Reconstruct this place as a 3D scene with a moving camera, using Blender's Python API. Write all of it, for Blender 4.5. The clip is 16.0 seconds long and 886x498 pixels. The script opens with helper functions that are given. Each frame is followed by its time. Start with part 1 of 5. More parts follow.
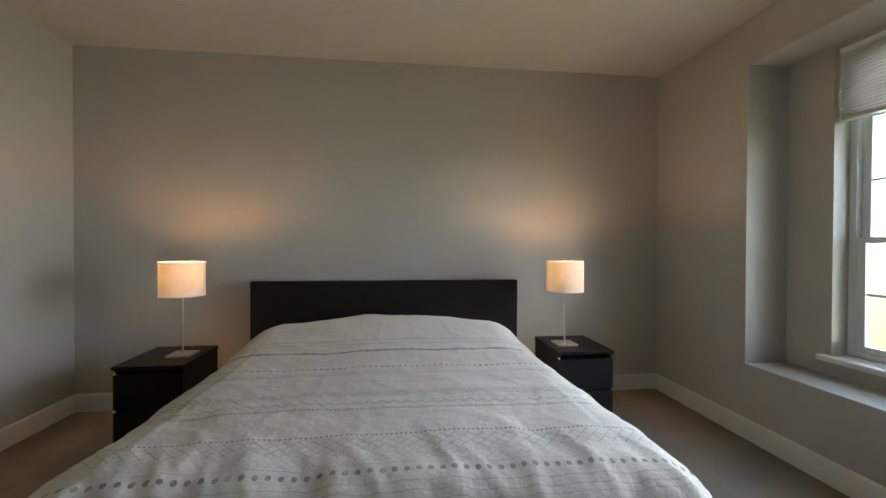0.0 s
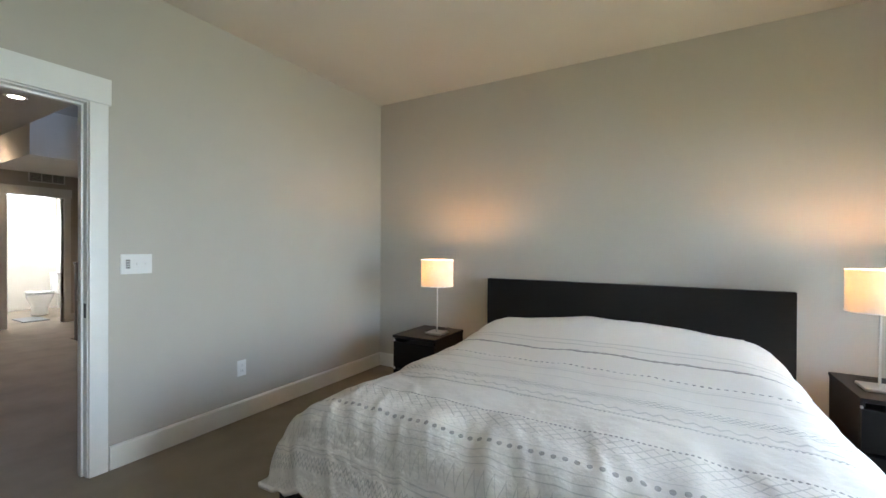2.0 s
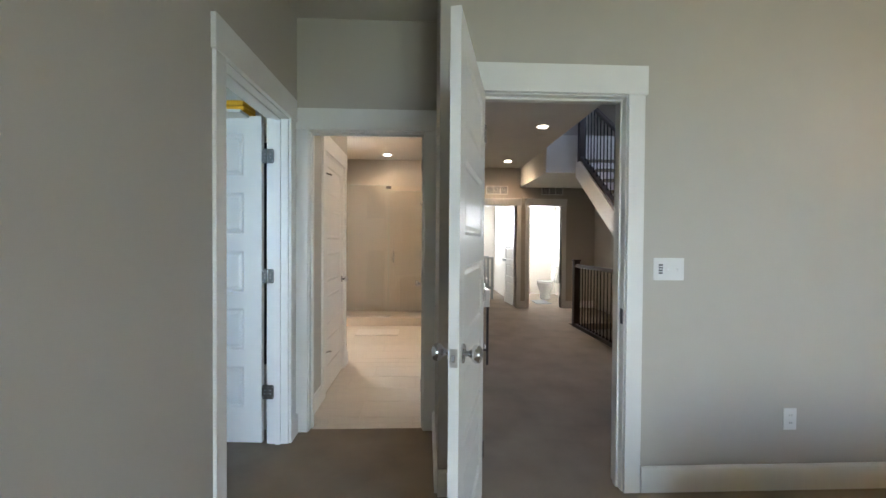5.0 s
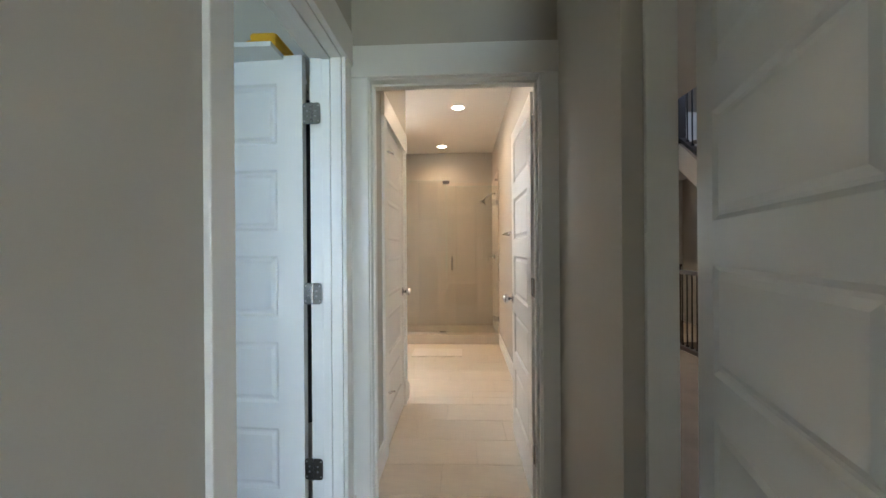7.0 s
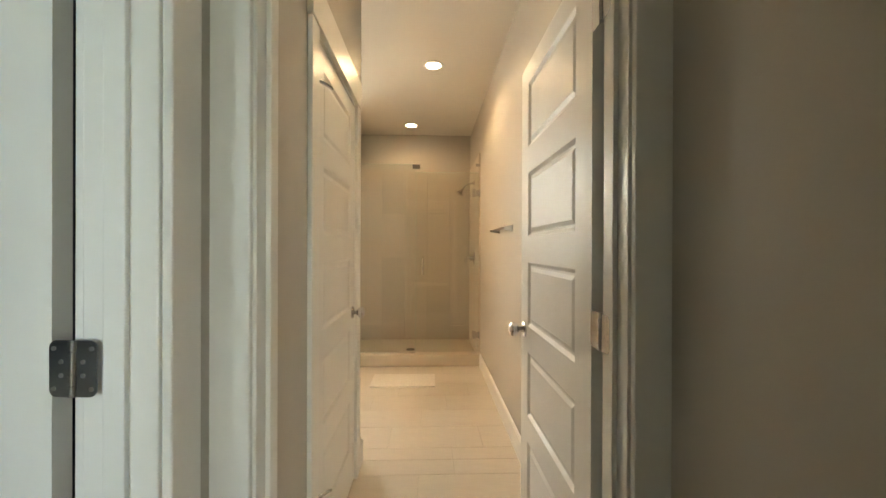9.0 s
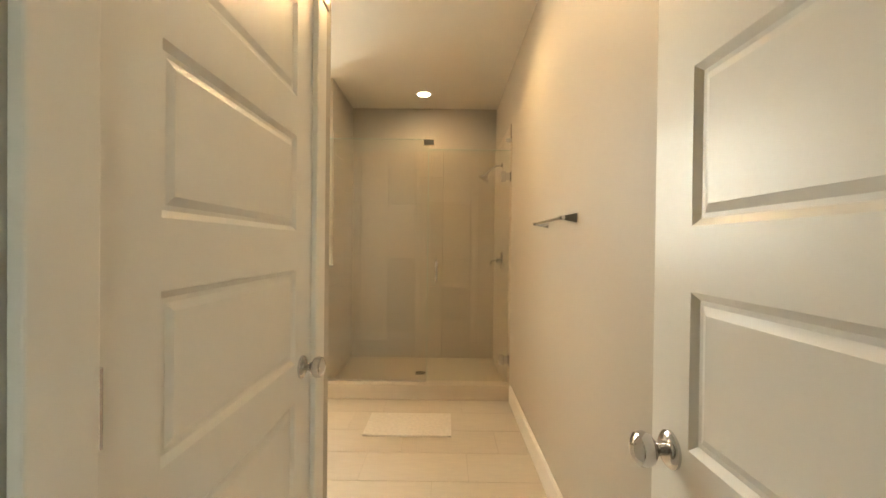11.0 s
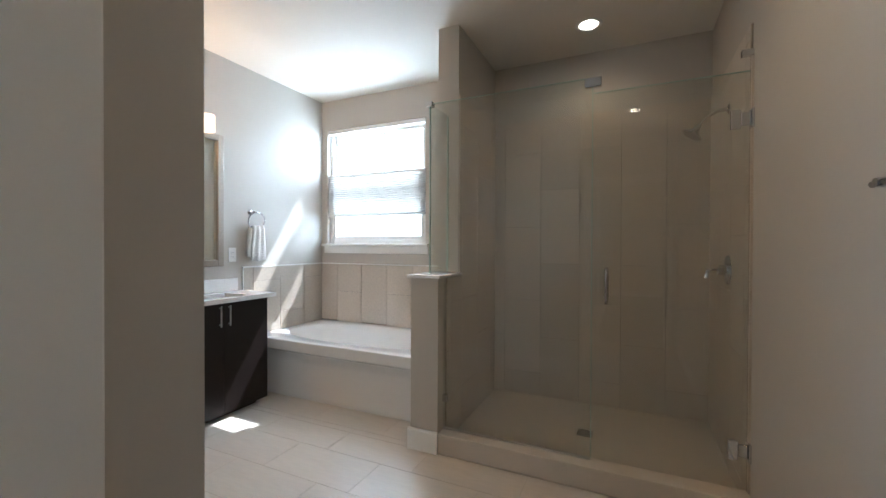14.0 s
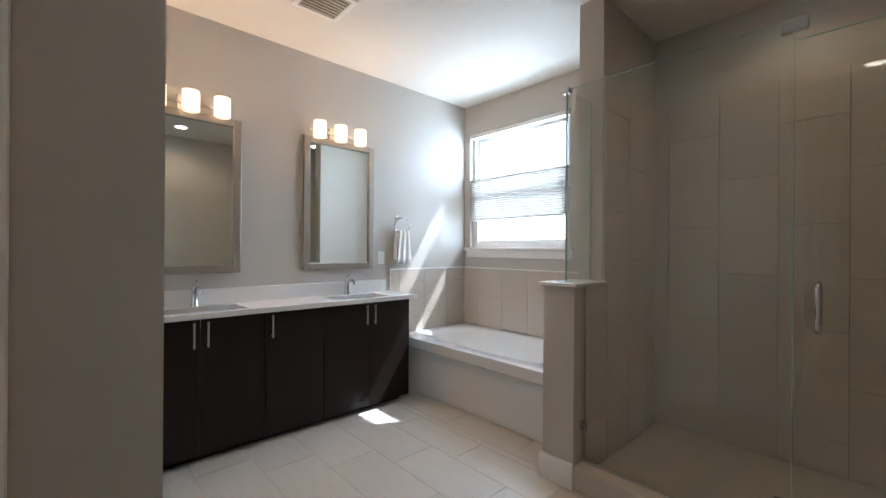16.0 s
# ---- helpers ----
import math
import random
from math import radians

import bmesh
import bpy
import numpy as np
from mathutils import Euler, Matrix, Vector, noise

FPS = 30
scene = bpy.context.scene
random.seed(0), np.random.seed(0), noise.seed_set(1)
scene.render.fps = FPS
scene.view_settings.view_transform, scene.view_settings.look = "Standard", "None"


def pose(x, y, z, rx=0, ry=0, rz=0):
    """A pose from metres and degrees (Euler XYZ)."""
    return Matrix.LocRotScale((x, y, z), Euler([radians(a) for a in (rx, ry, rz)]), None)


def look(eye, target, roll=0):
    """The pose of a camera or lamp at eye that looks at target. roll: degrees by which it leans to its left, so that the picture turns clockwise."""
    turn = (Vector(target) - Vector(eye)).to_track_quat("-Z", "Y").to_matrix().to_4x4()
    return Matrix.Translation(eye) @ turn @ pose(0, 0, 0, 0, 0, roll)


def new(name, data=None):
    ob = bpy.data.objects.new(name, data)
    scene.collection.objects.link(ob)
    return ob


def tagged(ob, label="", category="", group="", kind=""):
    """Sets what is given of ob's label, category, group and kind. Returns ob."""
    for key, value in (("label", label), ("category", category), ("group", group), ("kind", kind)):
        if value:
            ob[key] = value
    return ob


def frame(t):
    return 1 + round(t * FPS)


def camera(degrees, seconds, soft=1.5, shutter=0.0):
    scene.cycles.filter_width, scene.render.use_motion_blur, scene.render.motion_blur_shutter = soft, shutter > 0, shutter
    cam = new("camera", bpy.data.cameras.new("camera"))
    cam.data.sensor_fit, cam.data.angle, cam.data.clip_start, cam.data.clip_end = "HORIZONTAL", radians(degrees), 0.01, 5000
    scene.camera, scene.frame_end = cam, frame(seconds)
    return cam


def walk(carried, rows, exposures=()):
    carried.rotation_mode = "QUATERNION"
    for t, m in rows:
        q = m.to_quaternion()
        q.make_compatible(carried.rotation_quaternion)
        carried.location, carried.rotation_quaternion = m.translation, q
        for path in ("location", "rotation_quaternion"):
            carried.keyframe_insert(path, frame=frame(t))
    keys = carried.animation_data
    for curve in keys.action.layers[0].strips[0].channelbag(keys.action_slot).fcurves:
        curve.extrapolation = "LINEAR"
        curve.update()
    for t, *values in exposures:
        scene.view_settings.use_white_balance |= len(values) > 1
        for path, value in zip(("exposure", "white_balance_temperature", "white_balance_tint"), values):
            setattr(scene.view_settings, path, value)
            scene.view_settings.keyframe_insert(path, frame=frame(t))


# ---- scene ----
cam = camera(95.2, 16.0)
EXPOSURES = [(0, 2.25, 6300, 13), (0.5, 2.85, 6150, 12), (1.5, 3.0, 6050, 12), (2.5, 3.1, 6000, 12), (5, 3.0, 6150, 13), (8, 3.0, 6600, 11), (9, 2.85, 7900, 8),
             (10, 2.85, 8900, 6), (12.5, 2.45, 6400, 7), (13.5, 1.85, 5600, 7), (14.5, 1.42, 5250, 8), (16, 1.4, 5350, 9)]
SKY, SUN, OUTDOOR_GLOW = 0.06, 5.0, 1.1
BED_WIN, CLOSET_WIN, BATH_WIN, BATH_CAN, BED_LAMP, VAN_LAMP = 2.4, 2.3, 27, 6.2, 1.75, 1.3
PATH = [
    (0, (0.112, 0.229, 1.296), (0.345, 2.215, 1.274), 0.2),
    (0.5, (0.234, 0.199, 1.277), (0.099, 2.195, 1.258), 0.1),
    (1, (0.339, 0.191, 1.261), (-0.115, 2.138, 1.247), 0.1),
    (1.5, (0.405, 0.187, 1.279), (-0.32, 2.051, 1.265), 0.1),
    (2, (0.456, 0.172, 1.281), (-0.546, 1.902, 1.271), 0.3),
    (2.5, (0.464, 0.15, 1.284), (-0.854, 1.654, 1.266), 0.4),
    (3.5, (0.268, 0.151, 1.3), (-1.504, 1.076, 1.263), 0.4),
    (4, (0.112, 0.146, 1.277), (-1.788, 0.769, 1.245), 0.3),
    (4.5, (-0.079, 0.139, 1.286), (-2.048, 0.488, 1.256), 0.3),
    (5, (-0.278, 0.076, 1.3), (-2.276, 0.162, 1.269), 0.4),
    (7.3, (-1.347, -0.313, 1.263), (-3.344, -0.409, 1.262), -0.4),
    (7.5, (-1.437, -0.317, 1.266), (-3.435, -0.407, 1.264), -0.2),
    (8, (-1.694, -0.321, 1.268), (-3.694, -0.378, 1.265), -0.1),
    (8.5, (-1.972, -0.347, 1.269), (-3.972, -0.327, 1.268), 0.2),
    (9, (-2.227, -0.361, 1.273), (-4.226, -0.292, 1.269), 0.2),
    (9.5, (-2.486, -0.359, 1.277), (-4.484, -0.284, 1.273), 0.2),
    (10, (-2.741, -0.368, 1.281), (-4.74, -0.297, 1.267), 0.5),
    (12.5, (-3.854, -0.294, 1.289), (-5.822, -0.648, 1.282), 0.4),
    (13, (-4.04, -0.273, 1.284), (-5.971, -0.794, 1.271), 0.4),
    (13.5, (-4.209, -0.292, 1.285), (-6.094, -0.962, 1.269), 0.2),
    (14, (-4.344, -0.309, 1.283), (-6.156, -1.155, 1.266), 0.2),
    (14.5, (-4.426, -0.292, 1.281), (-6.139, -1.325, 1.273), 0.3),
    (15, (-4.492, -0.281, 1.28), (-6.083, -1.493, 1.277), 0.3),
    (15.5, (-4.536, -0.279, 1.287), (-5.995, -1.646, 1.283), 0.3),
    (16, (-4.588, -0.275, 1.279), (-5.948, -1.742, 1.281), 0.4),
]
walk(cam, [(r[0], look(*r[1:])) for r in PATH], EXPOSURES)

# ---- light ----
world = bpy.data.worlds.new("sky")
scene.world = world
world.use_nodes = True
wn = world.node_tree
sky = wn.nodes.new("ShaderNodeTexSky")
sky.sky_type = "NISHITA"
sky.sun_disc = False
SUN_WAY = Vector((1.0, -0.38, -1.5)).normalized()
sky.sun_elevation = math.asin(-SUN_WAY.z)
sky.sun_rotation = math.atan2(-SUN_WAY.x, -SUN_WAY.y)
wn.links.new(sky.outputs[0], wn.nodes["Background"].inputs[0])
wn.nodes["Background"].inputs[1].default_value = SKY

sun_data = bpy.data.lights.new("sun", "SUN")
sun_data.energy, sun_data.angle, sun_data.color = SUN, radians(0.5), (1.0, 0.96, 0.9)
sun_ob = new("sun", sun_data)
sun_ob.matrix_world = look((-30, 12, 50), Vector((-30, 12, 50)) + SUN_WAY)


def area(name, eye, target, w, h, watts, colour, spread=180):
    d = bpy.data.lights.new(name, "AREA")
    d.shape, d.size, d.size_y, d.energy, d.color = "RECTANGLE", w, h, watts, colour
    d.spread = radians(spread)
    o = new(name, d)
    o.matrix_world = look(eye, target)
    return o


def bulb(name, place, watts, colour, radius=0.03):
    d = bpy.data.lights.new(name, "POINT")
    d.energy, d.color, d.shadow_soft_size = watts, colour, radius
    o = new(name, d)
    o.location = place
    return o


def spot(name, place, watts, colour, degrees=130):
    d = bpy.data.lights.new(name, "SPOT")
    d.energy, d.color, d.shadow_soft_size, d.spot_size, d.spot_blend = watts, colour, 0.05, radians(degrees), 0.6
    o = new(name, d)
    o.location = place
    return o


H = 2.81
WARM = (1.0, 0.56, 0.25)
for yc in (1.97, 0.98):
    area("bedroom_sky_light", (2.98, yc, 1.62), (0, yc, 0.1), 0.78, 0.8, BED_WIN, (0.50, 0.72, 1.0), 112)
    area("bedroom_lawn_light", (2.98, yc, 1.0), (0, yc, 2.3), 0.78, 0.7, BED_WIN * 0.5, (0.98, 1.0, 0.60), 112)
area("closet_sky_light", (2.80, -1.86, 1.75), (-2.9, -1.4, 1.5), 0.80, 1.0, CLOSET_WIN, (0.15, 0.44, 1.0), 90)
area("closet_lawn_light", (2.80, -1.86, 1.1), (-2.9, -1.4, 3.2), 0.80, 0.6, CLOSET_WIN * 0.75, (0.85, 1.0, 0.72), 70)
area("bath_daylight", (-7.93, -2.67, 1.9), (-5, -2.5, 1.3), 1.14, 1.16, BATH_WIN, (0.88, 0.95, 1.0))
# Panels added before blank walls, standing in for daylight from unseen windows
area("nursery_daylight_panel", (-11.45, 1.2, 1.6), (-9, 1.2, 1.2), 1.3, 1.3, 11, (0.95, 0.98, 1.0))
area("powder_daylight_panel", (-10.55, 2.75, 1.6), (-9, 2.75, 1.2), 0.9, 1.2, 15, (0.95, 0.98, 1.0))
area("stair_daylight_panel", (-4.6, 3.42, 4.4), (-4.6, 2.0, 3.6), 1.6, 1.2, 7.5, (0.55, 0.7, 1.0))
for x, y, k in ((-3.95, -0.3, 0.2), (-5.634, -0.33, 1.0), (-7.305, -0.589, 0.36)):
    spot("can_bulb", (x, y, H - 0.02), BATH_CAN * k, (1.0, 0.67, 0.36), 150)
for x, y in ((-5.47, 1.58), (-7.7, 1.58)):
    spot("can_bulb", (x, y, H - 0.02), 3.9, (1.0, 0.68, 0.40), 150)

# ---- materials ----


def material(name, colour, rough=0.6, metal=0.0, vary=0.08, size=6.0, bump=0.0, bump_size=200.0, spec=0.5, per_object=0.0, coat=0.0):
    m = bpy.data.materials.new(name)
    m.use_nodes = True
    n, l = m.node_tree.nodes, m.node_tree.links
    b = n["Principled BSDF"]
    b.inputs["Roughness"].default_value = rough
    b.inputs["Metallic"].default_value = metal
    b.inputs["Specular IOR Level"].default_value = spec
    b.inputs["Coat Weight"].default_value = coat
    tc = n.new("ShaderNodeTexCoord")
    big = n.new("ShaderNodeTexNoise")
    big.inputs["Scale"].default_value = size
    big.inputs["Detail"].default_value = 5
    l.new(tc.outputs["Object"], big.inputs["Vector"])
    ramp = n.new("ShaderNodeMapRange")
    ramp.inputs["From Min"].default_value, ramp.inputs["From Max"].default_value = 0.25, 0.75
    ramp.inputs["To Min"].default_value, ramp.inputs["To Max"].default_value = 1 - vary, 1 + vary
    l.new(big.outputs["Fac"], ramp.inputs["Value"])
    mul = n.new("ShaderNodeVectorMath")
    mul.operation = "SCALE"
    mul.inputs[0].default_value = colour
    value = ramp.outputs[0]
    if per_object:
        info = n.new("ShaderNodeObjectInfo")
        pr = n.new("ShaderNodeMapRange")
        pr.inputs["To Min"].default_value, pr.inputs["To Max"].default_value = 1 - per_object, 1 + per_object
        l.new(info.outputs["Random"], pr.inputs["Value"])
        both = n.new("ShaderNodeMath")
        both.operation = "MULTIPLY"
        l.new(value, both.inputs[0])
        l.new(pr.outputs[0], both.inputs[1])
        value = both.outputs[0]
    l.new(value, mul.inputs["Scale"])
    l.new(mul.outputs[0], b.inputs["Base Color"])
    if bump:
        fine = n.new("ShaderNodeTexNoise")
        fine.inputs["Scale"].default_value = bump_size
        fine.inputs["Detail"].default_value = 3
        l.new(tc.outputs["Object"], fine.inputs["Vector"])
        bp = n.new("ShaderNodeBump")
        bp.inputs["Strength"].default_value = bump
        bp.inputs["Distance"].default_value = 0.002
        l.new(fine.outputs["Fac"], bp.inputs["Height"])
        l.new(bp.outputs[0], b.inputs["Normal"])
    return m


def streaked(name, colour, rough, stretch, vary=0.08, per_object=0.03, bump=0.05):
    """Stone or wood whose grain runs along one axis."""
    m = material(name, colour, rough, vary=vary, size=4.0, per_object=per_object, bump=bump, bump_size=90)
    n, l = m.node_tree.nodes, m.node_tree.links
    noise_node = [q for q in n if q.type == "TEX_NOISE"][0]
    tc = [q for q in n if q.type == "TEX_COORD"][0]
    mp = n.new("ShaderNodeMapping")
    mp.inputs["Scale"].default_value = stretch
    l.new(tc.outputs["Object"], mp.inputs["Vector"])
    l.new(mp.outputs[0], noise_node.inputs["Vector"])
    return m


M = {}
M["wall"] = material("wall_paint", (0.50, 0.465, 0.41), 0.55, vary=0.025, size=1.5, bump=0.12, bump_size=140, spec=0.35)
M["bathwall"] = material("bath_wall_paint", (0.50, 0.47, 0.42), 0.5, vary=0.025, size=1.5, bump=0.12, bump_size=140, spec=0.35)
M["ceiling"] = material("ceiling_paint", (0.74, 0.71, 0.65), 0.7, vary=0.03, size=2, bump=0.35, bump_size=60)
# Ceiling finish again in a darker tone, close to the walls
M["bedceiling"] = material("bedroom_ceiling_darker", (0.60, 0.565, 0.505), 0.7, vary=0.03, size=2, bump=0.35, bump_size=60)
M["trim"] = material("white_trim_paint", (0.80, 0.79, 0.76), 0.3, vary=0.02, size=8, bump=0.04, bump_size=60)
M["door"] = material("white_door_paint", (0.78, 0.77, 0.74), 0.36, vary=0.02, size=6, bump=0.05, bump_size=80)
M["carpet"] = material("carpet", (0.27, 0.225, 0.175), 0.95, vary=0.16, size=3.0, bump=1.0, bump_size=420, spec=0.1)
M["chrome"] = material("chrome", (0.66, 0.66, 0.68), 0.07, 1.0, vary=0.02)
M["nickel"] = material("brushed_nickel", (0.55, 0.53, 0.5), 0.3, 1.0, vary=0.05, size=40)
M["steel"] = material("hinge_steel", (0.50, 0.51, 0.53), 0.2, 1.0, vary=0.05, size=30)
M["blackwood"] = streaked("black_brown_veneer", (0.009, 0.0075, 0.007), 0.5, (3, 60, 60), vary=0.25, bump=0.08)
M["espresso"] = streaked("espresso_cabinet", (0.012, 0.008, 0.007), 0.4, (50, 50, 3), vary=0.2, per_object=0.05, bump=0.05)
for k in ("blackwood", "espresso"):
    M[k].node_tree.nodes["Principled BSDF"].inputs["Specular IOR Level"].default_value = 0.25
M["quartz"] = material("white_quartz", (0.74, 0.73, 0.71), 0.15, vary=0.03, size=60)
M["porcelain"] = material("white_porcelain", (0.80, 0.80, 0.79), 0.08, vary=0.01, coat=0.4)
M["acrylic"] = material("white_tub_acrylic", (0.78, 0.78, 0.77), 0.12, vary=0.01, coat=0.3)
M["floortile"] = streaked("beige_porcelain_tile", (0.60, 0.55, 0.48), 0.30, (14, 2, 8), vary=0.045, per_object=0.02, bump=0.03)
M["walltile"] = streaked("stone_look_wall_tile", (0.52, 0.46, 0.385), 0.3, (12, 12, 1.5), vary=0.09, per_object=0.05, bump=0.03)
M["floorgrout"] = material("floor_grout", (0.52, 0.475, 0.41), 0.9, vary=0.08, size=40)
M["pan"] = material("beige_shower_pan", (0.55, 0.49, 0.41), 0.3, vary=0.03, size=8)
M["grout"] = material("grout", (0.27, 0.245, 0.205), 0.9, vary=0.08, size=40)
M["plastic"] = material("white_plastic", (0.8, 0.79, 0.77), 0.3, vary=0.01)
M["dark"] = material("dark_plastic_and_slot_shade", (0.03, 0.03, 0.032), 0.4, vary=0.05)
M["blackmetal"] = material("black_metal", (0.02, 0.018, 0.017), 0.4, 0.3, vary=0.1)
M["stairwood"] = streaked("dark_stained_wood", (0.035, 0.024, 0.02), 0.35, (3, 50, 50), vary=0.2)
M["towel"] = material("white_terry", (0.8, 0.79, 0.77), 0.95, vary=0.05, size=60, bump=1.0, bump_size=500)
M["mat"] = material("bath_mat", (0.74, 0.71, 0.67), 0.95, vary=0.08, size=50, bump=1.0, bump_size=350)
M["mirrorframe"] = streaked("champagne_mirror_frame", (0.36, 0.32, 0.27), 0.35, (20, 20, 20), vary=0.1)
M["mirrorframe"].node_tree.nodes["Principled BSDF"].inputs["Metallic"].default_value = 0.5
M["mirror"] = material("mirror_glass", (0.86, 0.9, 0.87), 0.01, 1.0, vary=0.0)
M["cloth"] = material("dark_cloth", (0.03, 0.03, 0.045), 0.9, vary=0.3, size=12, bump=0.6, bump_size=300, per_object=0.5)
M["yellow"] = material("yellow_cloth", (0.75, 0.40, 0.02), 0.8, vary=0.1)
M["grey_paint"] = material("grey_crib_paint", (0.32, 0.34, 0.33), 0.4, vary=0.03)
M["rug"] = material("grey_rug_and_slot_shade", (0.2, 0.2, 0.2), 0.95, vary=0.2, size=60, bump=1, bump_size=300)
M["frame_vinyl"] = material("white_vinyl", (0.72, 0.71, 0.68), 0.35, vary=0.02)
M["lawn"] = material("lawn", (0.10, 0.13, 0.04), 0.95, vary=0.3, size=2, bump=0.6, bump_size=30)


def glassy(name, tint, rough=0.0, ior=1.45):
    m = bpy.data.materials.new(name)
    m.use_nodes = True
    n, l = m.node_tree.nodes, m.node_tree.links
    n.remove(n["Principled BSDF"])
    tr = n.new("ShaderNodeBsdfTransparent")
    tr.inputs[0].default_value = (*tint, 1)
    gl = n.new("ShaderNodeBsdfGlossy")
    gl.inputs["Roughness"].default_value = rough
    lw = n.new("ShaderNodeLayerWeight")
    pw = n.new("ShaderNodeMath")
    pw.operation, pw.inputs[1].default_value = "POWER", 4.0
    l.new(lw.outputs["Facing"], pw.inputs[0])
    fr = n.new("ShaderNodeMapRange")
    fr.inputs["To Min"].default_value, fr.inputs["To Max"].default_value = 0.045, 1.0
    l.new(pw.outputs[0], fr.inputs["Value"])
    mx = n.new("ShaderNodeMixShader")
    l.new(fr.outputs[0], mx.inputs[0])
    l.new(tr.outputs[0], mx.inputs[1])
    l.new(gl.outputs[0], mx.inputs[2])
    l.new(mx.outputs[0], n["Material Output"].inputs[0])
    return m


M["glass"] = glassy("shower_glass", (0.955, 0.97, 0.958))
M["pane"] = glassy("window_glass", (0.98, 0.99, 0.99))
M["glass_edge"] = material("green_glass_edge", (0.42, 0.55, 0.50), 0.1, vary=0.05)


def translucent(name, colour, share, rough=0.8, emit=0.0, emit_colour=(1, 1, 1), weave=0.0):
    m = material(name, colour, rough, vary=0.03, size=30)
    n, l = m.node_tree.nodes, m.node_tree.links
    b = n["Principled BSDF"]
    tl = n.new("ShaderNodeBsdfTranslucent")
    tl.inputs[0].default_value = (*colour, 1)
    mx = n.new("ShaderNodeMixShader")
    mx.inputs[0].default_value = share
    l.new(b.outputs[0], mx.inputs[1])
    l.new(tl.outputs[0], mx.inputs[2])
    l.new(mx.outputs[0], n["Material Output"].inputs[0])
    if emit:
        b.inputs["Emission Color"].default_value = (*emit_colour, 1)
        b.inputs["Emission Strength"].default_value = emit
    return m


M["shade"] = translucent("lamp_shade_cloth", (0.82, 0.74, 0.62), 0.24)
M["blind"] = translucent("cellular_blind", (0.70, 0.69, 0.67), 0.5)
M["mattress"] = material("white_mattress", (0.75, 0.75, 0.73), 0.8, vary=0.04)


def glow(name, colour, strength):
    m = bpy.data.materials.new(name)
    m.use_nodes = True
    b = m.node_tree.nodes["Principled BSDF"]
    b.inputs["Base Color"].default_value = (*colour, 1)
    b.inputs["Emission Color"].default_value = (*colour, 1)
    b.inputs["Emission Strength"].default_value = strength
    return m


M["bulbglow"] = glow("lit_can_lens", (1.0, 0.86, 0.66), 5.0)
M["vanityglow"] = glow("lit_opal_glass", (1.0, 0.70, 0.42), 0.6)

# ---- building helpers ----


def box(x0, x1, y0, y1, z0, z1, bevel=0.0, into=None):
    bm = into or bmesh.new()
    r = bmesh.ops.create_cube(bm, size=1.0)
    for v in r["verts"]:
        v.co = Vector((x0 + (x1 - x0) * (v.co.x + 0.5), y0 + (y1 - y0) * (v.co.y + 0.5), z0 + (z1 - z0) * (v.co.z + 0.5)))
    if bevel:
        es = list({e for v in r["verts"] for e in v.link_edges})
        bmesh.ops.bevel(bm, geom=es, offset=bevel, segments=2, affect="EDGES", profile=0.5)
    return bm


def boxes(rows, bevel=0.0):
    bm = bmesh.new()
    for r in rows:
        box(*r, into=bm, bevel=bevel)
    return bm


def rod(a, b, r0, r1=None, seg=16, into=None):
    """A round bar from a to b."""
    bm = into or bmesh.new()
    a, b = Vector(a), Vector(b)
    m = Matrix.Translation((a + b) / 2) @ (b - a).to_track_quat("Z", "Y").to_matrix().to_4x4()
    bmesh.ops.create_cone(bm, cap_ends=True, segments=seg, radius1=r0, radius2=r0 if r1 is None else r1, depth=(b - a).length, matrix=m)
    return bm


def lathe(profile, seg=32, at=(0, 0, 0), turn=None):
    """Turn a profile of (radius, height) round the z axis."""
    bm = bmesh.new()
    rings = []
    for r, z in profile:
        rings.append([bm.verts.new((r * math.cos(2 * math.pi * i / seg), r * math.sin(2 * math.pi * i / seg), z)) for i in range(seg)])
    for a, b in zip(rings, rings[1:]):
        for i in range(seg):
            bm.faces.new((a[i], a[(i + 1) % seg], b[(i + 1) % seg], b[i]))
    loop = profile[0] == profile[-1]
    if profile[0][0] > 1e-5 and not loop:
        bm.faces.new(rings[0][::-1])
    if profile[-1][0] > 1e-5 and not loop:
        bm.faces.new(rings[-1])
    bmesh.ops.remove_doubles(bm, verts=bm.verts, dist=1e-5)
    bmesh.ops.transform(bm, matrix=Matrix.Translation(at) @ (turn or Matrix()), verts=bm.verts)
    bmesh.ops.recalc_face_normals(bm, faces=bm.faces)
    return bm


def tube(points, r, seg=10):
    """A bent round bar along points."""
    bm = bmesh.new()
    pts = [Vector(p) for p in points]
    rings = []
    side = None
    for i, p in enumerate(pts):
        d = (pts[min(i + 1, len(pts) - 1)] - pts[max(i - 1, 0)]).normalized()
        if side is None:
            side = d.orthogonal().normalized()
        side = (side - d * side.dot(d)).normalized()
        up = d.cross(side)
        rings.append([bm.verts.new(p + r * (math.cos(2 * math.pi * k / seg) * side + math.sin(2 * math.pi * k / seg) * up)) for k in range(seg)])
    for a, b in zip(rings, rings[1:]):
        for i in range(seg):
            bm.faces.new((a[i], a[(i + 1) % seg], b[(i + 1) % seg], b[i]))
    bm.faces.new(rings[0][::-1])
    bm.faces.new(rings[-1])
    bmesh.ops.recalc_face_normals(bm, faces=bm.faces)
    return bm


